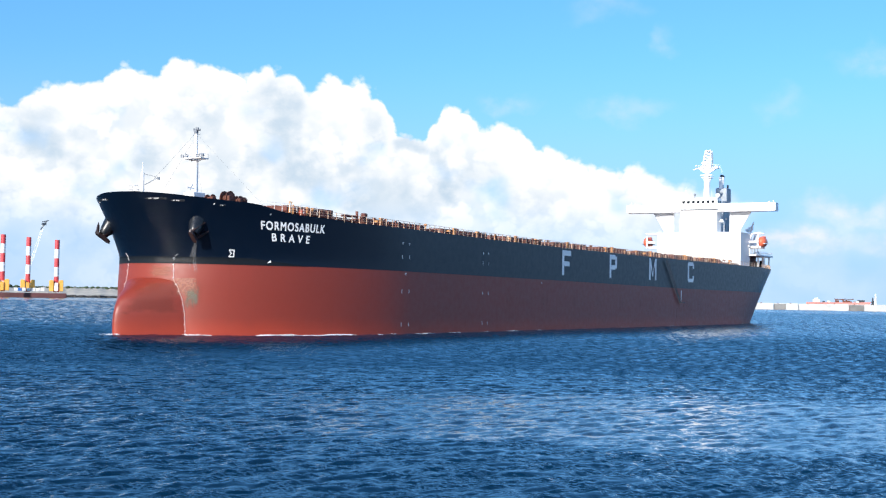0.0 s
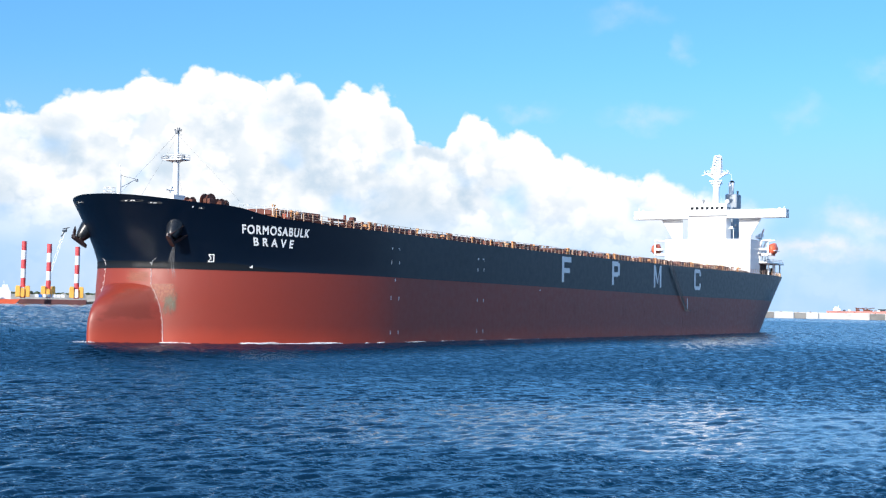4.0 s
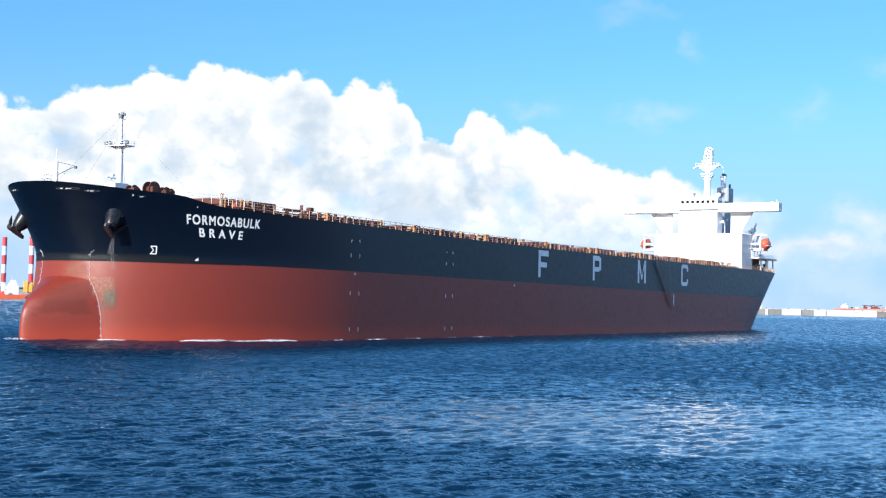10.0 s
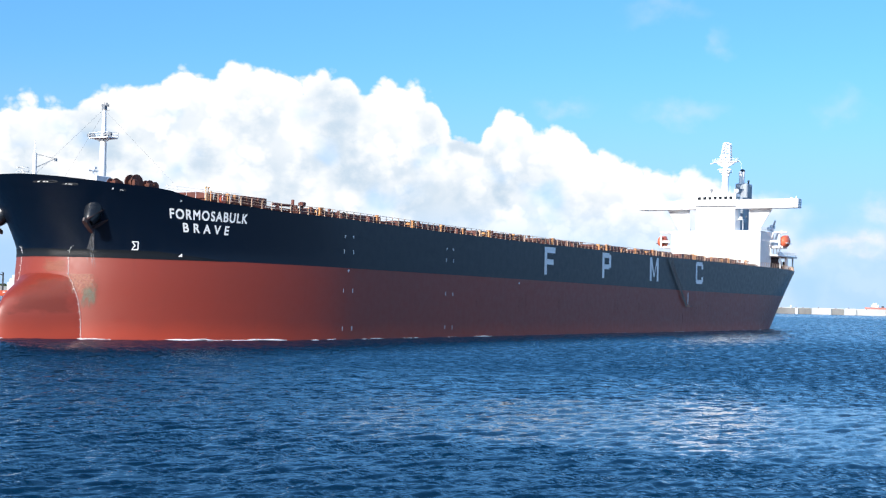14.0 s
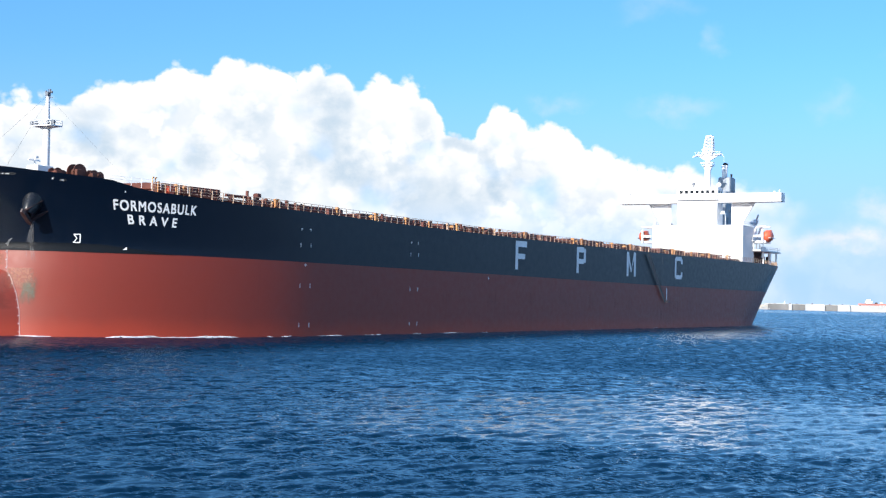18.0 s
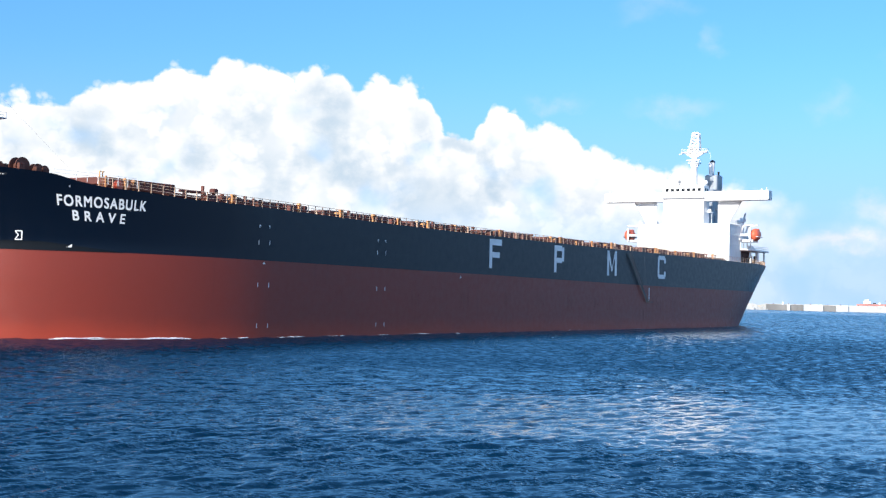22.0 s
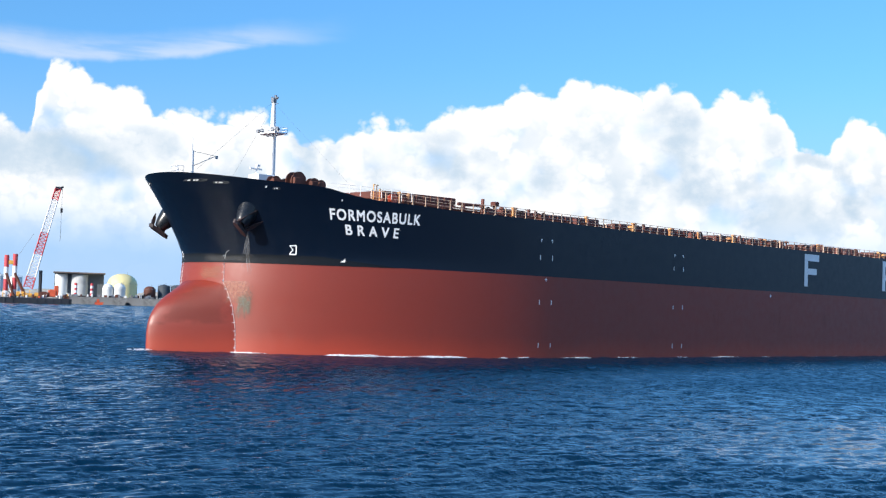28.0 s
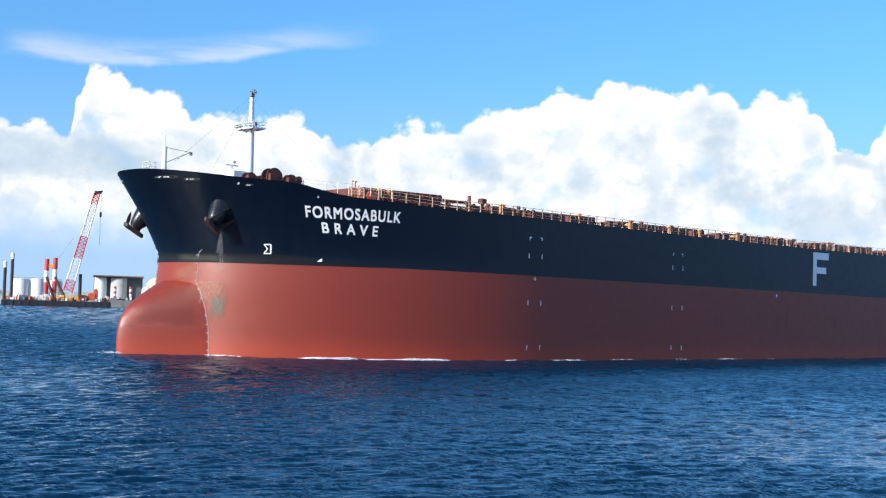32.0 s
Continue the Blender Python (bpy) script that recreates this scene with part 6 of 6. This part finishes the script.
    for k in range(46):
        x = rng.uniform(x0 + 2, x1 - 2)
        w, h = rng.uniform(0.7, 2.6), rng.uniform(0.6, 2.6)
        sh = Shape()
        if k % 3 == 0:
            sh.rod((x, -8, 3.4), (x + rng.uniform(-1.5, 1.5), -8, 3.6 + h * 2.0), 0.22, n=6)
            sh.rod((x, -8, 3.4 + h), (x + rng.uniform(-3, 3), -8, 3.4 + h * rng.uniform(0.2, 1.6)), 0.16, n=6)
        else:
            sh.box((x, rng.uniform(-9.5, -7), 3.5 + h / 2), (w, 1.6, h), 0.12, rng.uniform(-0.4, 0.4))
            sh.box((x + 0.3 * w, -8.6, 3.5 + h), (w * 0.35, 0.8, h * 0.5), 0.06)
        part("deck_gear", sh, rng.choice([JACK, RUST, LEG_WHITE, ORANGE_HULL, DARK_BARGE, GREY, RUST, LEG_WHITE]), b)
    sh = Shape()
    sh.rod((10.5, 0, 3), (10.5, 0, up(0.95, D)), 1.0, n=8)
    part("king_post", sh, DARK_BARGE, b)
    for a, top in ((-36.02, 1.40), (-35.74, 1.76)):
        p = thing("mooring_pile", "dark tall pile with a white head", "pile", "piles beside the barge", place(a, D))
        sh = Shape()
        sh.rod((0, 0, -2), (0, 0, up(top, D) - 4), 0.95, n=10)
        part("shaft", sh, DARK_BARGE, p)
        sh = Shape()
        sh.rod((0, 0, up(top, D) - 4), (0, 0, up(top, D) - 0.5), 1.1, n=10)
        sh.rod((0, 0, up(top, D) - 0.5), (0, 0, up(top, D)), 0.6, n=8)
        part("head", sh, LEG_WHITE, p)


def tank(azimuth, dist, wdeg, el, mat, name, label, group, dome=0.0, base=3.0):
    t = thing(name, label, "tank", group, place(azimuth, dist))
    r, top = across(wdeg, dist) / 2, up(el, dist)
    sh = Shape()
    h = top - dome
    sh.lathe((0, 0, 0), [(r, base - 3), (r, h - 0.3), (r * 1.01, h - 0.25), (r * 1.01, h), (r * 0.99, h)], 28)
    part("tank_shell", sh, mat, t, smooth=True)
    sh = Shape()
    prof = [(r * math.cos(a), h + dome * math.sin(a)) for a in [i * 0.157 for i in range(10)]] if dome > 3 else [(r, h), (r * 0.5, h + dome * 0.6), (0.5, h + dome)]
    sh.lathe((0, 0, 0), prof, 28)
    part("tank_roof", sh, mat, t, smooth=True)
    sh = Shape()
    sh.rod((r * 0.3, -r * 0.3, h + dome * 0.8), (r * 0.3, -r * 0.3, h + dome + 1.2), 0.12, n=4)
    for k in range(12):
        a = 6.28319 * k / 12
        c = 6.28319 * (k + 1) / 12
        sh.rod((r * math.cos(a), r * math.sin(a), h + 1.0), (r * math.cos(c), r * math.sin(c), h + 1.0), 0.1, n=4)
        sh.rod((r * math.cos(a), r * math.sin(a), h), (r * math.cos(a), r * math.sin(a), h + 1.0), 0.1, n=4)
    part("roof_rail", sh, GREY, t)
    return t


def build_shore_west():
    # low land behind the harbour basin
    def land(name, az0, az1, d0, d1, heights, mat, label, category, seed):
        rng = random.Random(seed)
        rows = []
        k = int((az1 - az0) * 6)
        for d, h in zip(np.linspace(d0, d1, len(heights)), heights):
            row = []
            for i in range(k + 1):
                a = radians(lerp(az0, az1, i / k))
                dd = d + rng.uniform(-6, 6)
                row.append((dd * math.sin(a), dd * math.cos(a), h * rng.uniform(0.75, 1.2) if h > 0 else h))
            rows.append(row)
        sh = Shape()
        sh.grid(rows)
        return tagged(new(name, sh.mesh(name, mat, True)), label, category, kind="structure")
    land("ground", -62, -9, 1420, 2400, [-3, 3.5, 8.5, 10.5, 11, 12, 13], SAND, "low sandy shore with scrub", "shore", 3)
    land("ground_west", -62, -33.5, 1010, 1400, [-3, 3, 4, 4, 4], SAND, "low sandy port land", "shore", 9)
    rng = random.Random(8)
    sh = Shape()
    for _ in range(420):
        a, d = radians(rng.uniform(-27, -9)), rng.uniform(1650, 2100)
        s = rng.uniform(2, 4.5)
        sh.ball((d * math.sin(a), d * math.cos(a), 10 + rng.uniform(0, 2)), s * 0.5, 6, (1.6, 1.6, rng.uniform(0.4, 0.9)))
    tagged(new("shore_scrub", sh.mesh("shore_scrub", LEAF)), "dark green scrub along the far shore", "scrub", kind="stuff")
    # rock mound before the beach
    sh = Shape()
    for i in range(260):
        a = radians(lerp(-20.0, -10.5, i / 260))
        d = 1330 + rng.uniform(-6, 6)
        sh.box((d * math.sin(a), d * math.cos(a), rng.uniform(0.2, 1.3)), (rng.uniform(2, 5), rng.uniform(2, 4), rng.uniform(1.5, 3)), 0.4, rng.uniform(0, 3))
    tagged(new("rock_mound", sh.mesh("rock_mound", DARK_ROCK)), "dark rock mound along the shore", "rocks", kind="stuff")
    tank(-35.35, 1060, 0.66, 0.73, TANK, "storage_tank", "white cylindrical storage tank ashore", "white tanks", 1.2)
    tank(-34.68, 1060, 0.66, 0.75, TANK, "storage_tank", "white cylindrical storage tank ashore", "white tanks", 1.2)
    tank(-33.95, 1090, 0.5, 0.70, TANK, "storage_tank", "white cylindrical storage tank ashore", "white tanks", 1.2)
    tank(-29.62, 980, 1.26, 0.94, DOME, "dome_tank", "cream-yellow domed tank ashore", "", 8.0)
    tank(-30.20, 950, 0.46, 0.50, TANK, "dome_tank", "small white dome tank ashore", "white domes", 3.6)
    tank(-29.72, 950, 0.5, 0.52, TANK, "dome_tank", "small white dome tank ashore", "white domes", 3.6)
    tank(-28.46, 1005, 0.5, 0.44, RUST, "storage_tank", "brown tank with a conical roof", "", 3.2)
    for i in range(3):
        tank(-27.86 + 0.55 * i, 1010, 0.53, 0.54, DARK_TANK, "storage_tank", "dark grey storage tank ashore", "dark tanks", 1.4)
    # shed
    D = 1000
    s = thing("storage_shed", "grey sheet-clad storage shed with brown roof", "shed", m=place(-31.4, D))
    w, h = across(2.0, D), up(0.88, D)
    sh = Shape()
    sh.box((0, 0, h / 2), (w, 24, h), 0.1)
    part("wall", sh, SHED, s)
    for x, rad, mat in ((-w * 0.36, w * 0.125, TANK), (0.01 * w, w * 0.17, CONCRETE)):
        sh = Shape()
        sh.lathe((x, -12.0, 0), [(rad, 0.5), (rad, h - 1.2), (rad * 0.97, h - 0.9)], 24)
        part("silo", sh, mat, s, "pale round silo against the wall", smooth=True)
    for k in range(15):
        sh = Shape()
        sh.box((-w / 2 + w * (k + 0.5) / 15, -12.1, h / 2), (0.2, 0.3, h - 0.4), 0.03)
        part("wall_rib", sh, SHED, s)
    sh = Shape()
    sh.box((0, -3, h + 0.2), (w + 1.6, 34, 1.0), 0.15)
    part("roof", sh, ROOF, s)
    for dx in (-0.68, -0.02):
        p = thing("banded_column", "red and white banded column on the quay", "column", "banded columns", place(-31.4 + dx + 0.55, 930))
        banded_leg(p, 0, 0, 2.5, up(0.48, 930), 1.0, 1.7)
    office = thing("harbour_office", "low white harbour office on the quay", "building", m=place(-26.1, 960))
    sh = Shape()
    sh.box((0, 0, 7.6), (14, 10, 13.4), 0.15)
    part("wall", sh, TANK, office)
    sh = Shape()
    sh.box((0, 0, 14.5), (15, 11, 0.5), 0.1)
    part("roof", sh, SHED, office)
    for z in (6.0, 9.2, 12.2):
        for k in range(5):
            sh = Shape()
            sh.box((-5.4 + 2.7 * k, -5.02, z), (1.4, 0.12, 1.3))
            part("window", sh, GLASS, office)
    # quay of concrete caissons with raked ends
    for i in range(6):
        a = -31.9 + i * 1.28
        q = thing("concrete_caisson", "weathered concrete caisson moored end to end", "caisson", "caissons along the quay", place(a + 0.6, 890))
        w = across(1.3, 890)
        sh = Shape()
        sh.prism([(-w * 0.34, 0), (w * 0.40, 0), (w * 0.52, 4.2), (w * 0.52, 5.0), (-w * 0.5, 5.0), (-w * 0.5, 3.6)], -6, 6, "y")
        part("caisson_wall", sh, OLD_CONCRETE, q)
        for k in range(13):
            sh = Shape()
            h = rng.uniform(0.6, 2.2)
            sh.box((-w * 0.42 + k * w * 0.07, rng.uniform(-4, 2), 5.0 + h / 2), (rng.uniform(0.7, 2.2), 1.8, h), 0.12)
            part("quay_cargo", sh, rng.choice([TANK, OLD_CONCRETE, GREY, RUST, DARK_BARGE, GREY]), q)
    v = thing("launch", "small orange launch by the quay", "boat", m=place(-30.55, 878))
    sh = Shape()
    sh.prism([(-2.6, 0), (2.2, 0), (3.0, 1.8), (-2.7, 1.5)], -1.2, 1.2, "y")
    sh.box((-0.6, 0, 2.6), (1.8, 1.8, 2.0), 0.2)
    part("launch_hull", sh, ORANGE_HULL, v)
    base = Shape()
    base.prism([(900 * math.sin(radians(a)), 900 * math.cos(radians(a))) for a in (-32, -28, -24.2)] +
               [(1100 * math.sin(radians(a)), 1100 * math.cos(radians(a))) for a in (-24.2, -28, -34)], -2, 4.2)
    tagged(new("quay", base.mesh("quay", OLD_CONCRETE)), "old concrete quay apron", "quay", kind="structure")


def build_breakwater():
    D = 1350
    run = [(13.55, 14.42, 0), (14.42, 14.55, 1), (14.55, 15.1, 0), (15.1, 15.9, 1), (15.9, 16.42, 0), (16.42, 16.92, 1), (16.92, 18.06, 2), (18.06, 18.98, 1), (18.98, 19.6, 0), (19.6, 21.2, 1),
           (21.2, 21.8, 0), (21.8, 23.4, 1), (23.4, 24.1, 2), (24.1, 26.2, 1), (26.2, 27.0, 0), (27.0, 31.0, 1)]
    wall = tagged(new("breakwater"), "long white concrete breakwater with darker recessed bays", "breakwater", kind="structure")
    for a, b, kind in run:
        sh = Shape()
        p0, p1 = (Vector((D * math.sin(radians(t)), D * math.cos(radians(t)), 0)) for t in (a, b))
        mid, L = (p0 + p1) / 2, (p1 - p0).length
        turn = math.atan2(p1.y - p0.y, p1.x - p0.x)
        back = Vector((math.sin(radians((a + b) / 2)), math.cos(radians((a + b) / 2)), 0))
        mid = mid + back * (0 if kind == 1 else 3)
        h = 6.1 if kind == 1 else 5.8
        sh.box((mid.x, mid.y, h / 2 - 0.6), (L - 0.15, 9, h + 1.2), 0.15, turn)
        if kind != 1:
            k = max(2, int(L / 6))
            for i in range(k):
                q = p0.lerp(p1, (i + 0.5) / k)
                sh.box((q.x, q.y, 3.9), (1.2, 2.0, 2.8), 0.1, turn)
        part("caisson", sh, (OLD_CONCRETE, CONCRETE, CONCRETE)[kind], wall)
        cap = Shape()
        q = mid + back * 2.5
        cap.box((q.x, q.y, h + 0.2), (L - 0.4, 2.2, 0.6), 0.1, turn)
        part("parapet", cap, CONCRETE, wall)
        for i in range(max(1, int(L / 14))):
            q = p0.lerp(p1, (i + 0.35) / max(1, int(L / 14)))
            bol = Shape()
            bol.lathe((q.x, q.y, h), [(0.5, -0.1), (0.35, 0.5), (0.6, 0.75), (0.5, 0.95)], 8)
            part("bollard", bol, RUST, wall)
    # the wall's landward end runs out into a bank of pale stone
    heap = Shape()
    rng = random.Random(8)
    for _ in range(420):
        a, f = rng.uniform(10.6, 13.62), rng.random() ** 0.8
        far = D + 26 * f
        s = rng.uniform(1.2, 3.4)
        top = (5.4 + 0.9 * math.sin(a * 7.0)) * min(1.0, f * 1.5)
        heap.box((far * math.sin(radians(a)), far * math.cos(radians(a)), max(0.2, top - s * 0.3)), (s * 1.5, s, s * 0.9), 0.2, rng.uniform(0, 3.1))
    core = Shape()
    for k in range(12):
        a = 10.6 + 3.0 * (k + 0.5) / 12
        core.box(((D + 22) * math.sin(radians(a)), (D + 22) * math.cos(radians(a)), 1.2), (7.5, 20, 6.4), 0.8, -radians(a))
    bank = tagged(new("stone_bank"), "pale rubble stone bank running into the breakwater", "bank", kind="structure")
    part("core", core, SAND, bank)
    ob = part("stone", heap, CONCRETE, bank)
    tagged(ob, "pale rubble stones", kind="stuff")
    D2 = 1750
    v = thing("moored_ship", "red ship with white house lying behind the breakwater", "ship", m=place(18.55, D2))
    w = across(2.6, D2)
    sh = Shape()
    sh.prism([(-w / 2, 0), (w * 0.46, 0), (w / 2, 9.8), (w * 0.3, 8.9), (-w / 2, 8.6)], -10, 10, "y")
    part("vessel_hull", sh, FADED_RED, v)
    for x, z, s in ((-27, 10.4, (9, 10, 3.4)), (-27.5, 13.0, (5, 7, 2.2)), (-25.5, 12.6, (1.2, 1.2, 4.6))):
        sh = Shape()
        sh.box((x, 0, z), s, 0.3)
        part("deckhouse", sh, TANK, v)
    for x, t in ((-3, 13), (6, -11), (10, 9)):
        sh = Shape()
        sh.rod((x, 0, 8), (x, 0, 12.5), 0.9)
        sh.rod((x, 0, 12), (x + t, 0, 13.2), 0.45)
        sh.box((x + 1.5, 0, 10), (5, 4, 2.6), 0.3)
        part("deck_crane", sh, RUST, v)
    for k, x in enumerate((-18, -12, 15, 20, 24)):
        sh = Shape()
        sh.box((x, -3, 9.6), (3.2, 4, 1.6 + 0.5 * (k % 2)), 0.2)
        part("deck_cargo", sh, (DARK_BARGE, TANK, RUST, GREY, TANK)[k], v)
    sh = Shape()
    sh.box((28, 0, 10), (9, 8, 4), 0.4)
    part("deck_cargo", sh, DARK_BARGE, v)
    for a, top in ((14.25, 0.10), (19.93, 0.30), (20.04, 0.47)):
        p = thing("light_beacon", "slim light beacon on the breakwater", "beacon", "beacons", place(a, D))
        sh = Shape()
        sh.lathe((0, 0, 0), [(1.3, 4), (1.0, up(top, D) - 5), (1.5, up(top, D) - 4.8), (1.5, up(top, D) - 4), (0.7, up(top, D) - 3.8), (0.7, up(top, D) - 1), (0.1, up(top, D))], 12)
        part("tower", sh, DARK_BARGE if top == 0.30 else LEG_WHITE, p, smooth=True)


build_jackup()
build_far_crane()
build_orange_vessel()
build_cargo_ship()
build_crane_barge()
build_shore_west()
build_breakwater()


# ---- what moves ----
SHIP_PATH = [(0, 33.89, 321.73, -121.85), (4, 28.88, 314.07, -121.76), (8, 23.89, 306.40, -121.66), (12, 18.93, 298.72, -121.57), (16, 13.99, 291.03, -121.48), (20, 9.09, 283.33, -121.40), (24, 4.21, 275.62, -121.31), (28, -0.64, 267.91, -121.23), (32, -5.46, 260.18, -121.15)]


def motions():
    rows = [(t, pose(x, y, 0, 0, 0, turn)) for t, x, y, turn in SHIP_PATH]
    walk(ship, rows)
    walk(foam, rows)
    walk(sea, [(0, pose(0, 0, 0)), (16, pose(5.3, -8.5, 0)), (32, pose(10.6, -17.0, 0))])


motions()
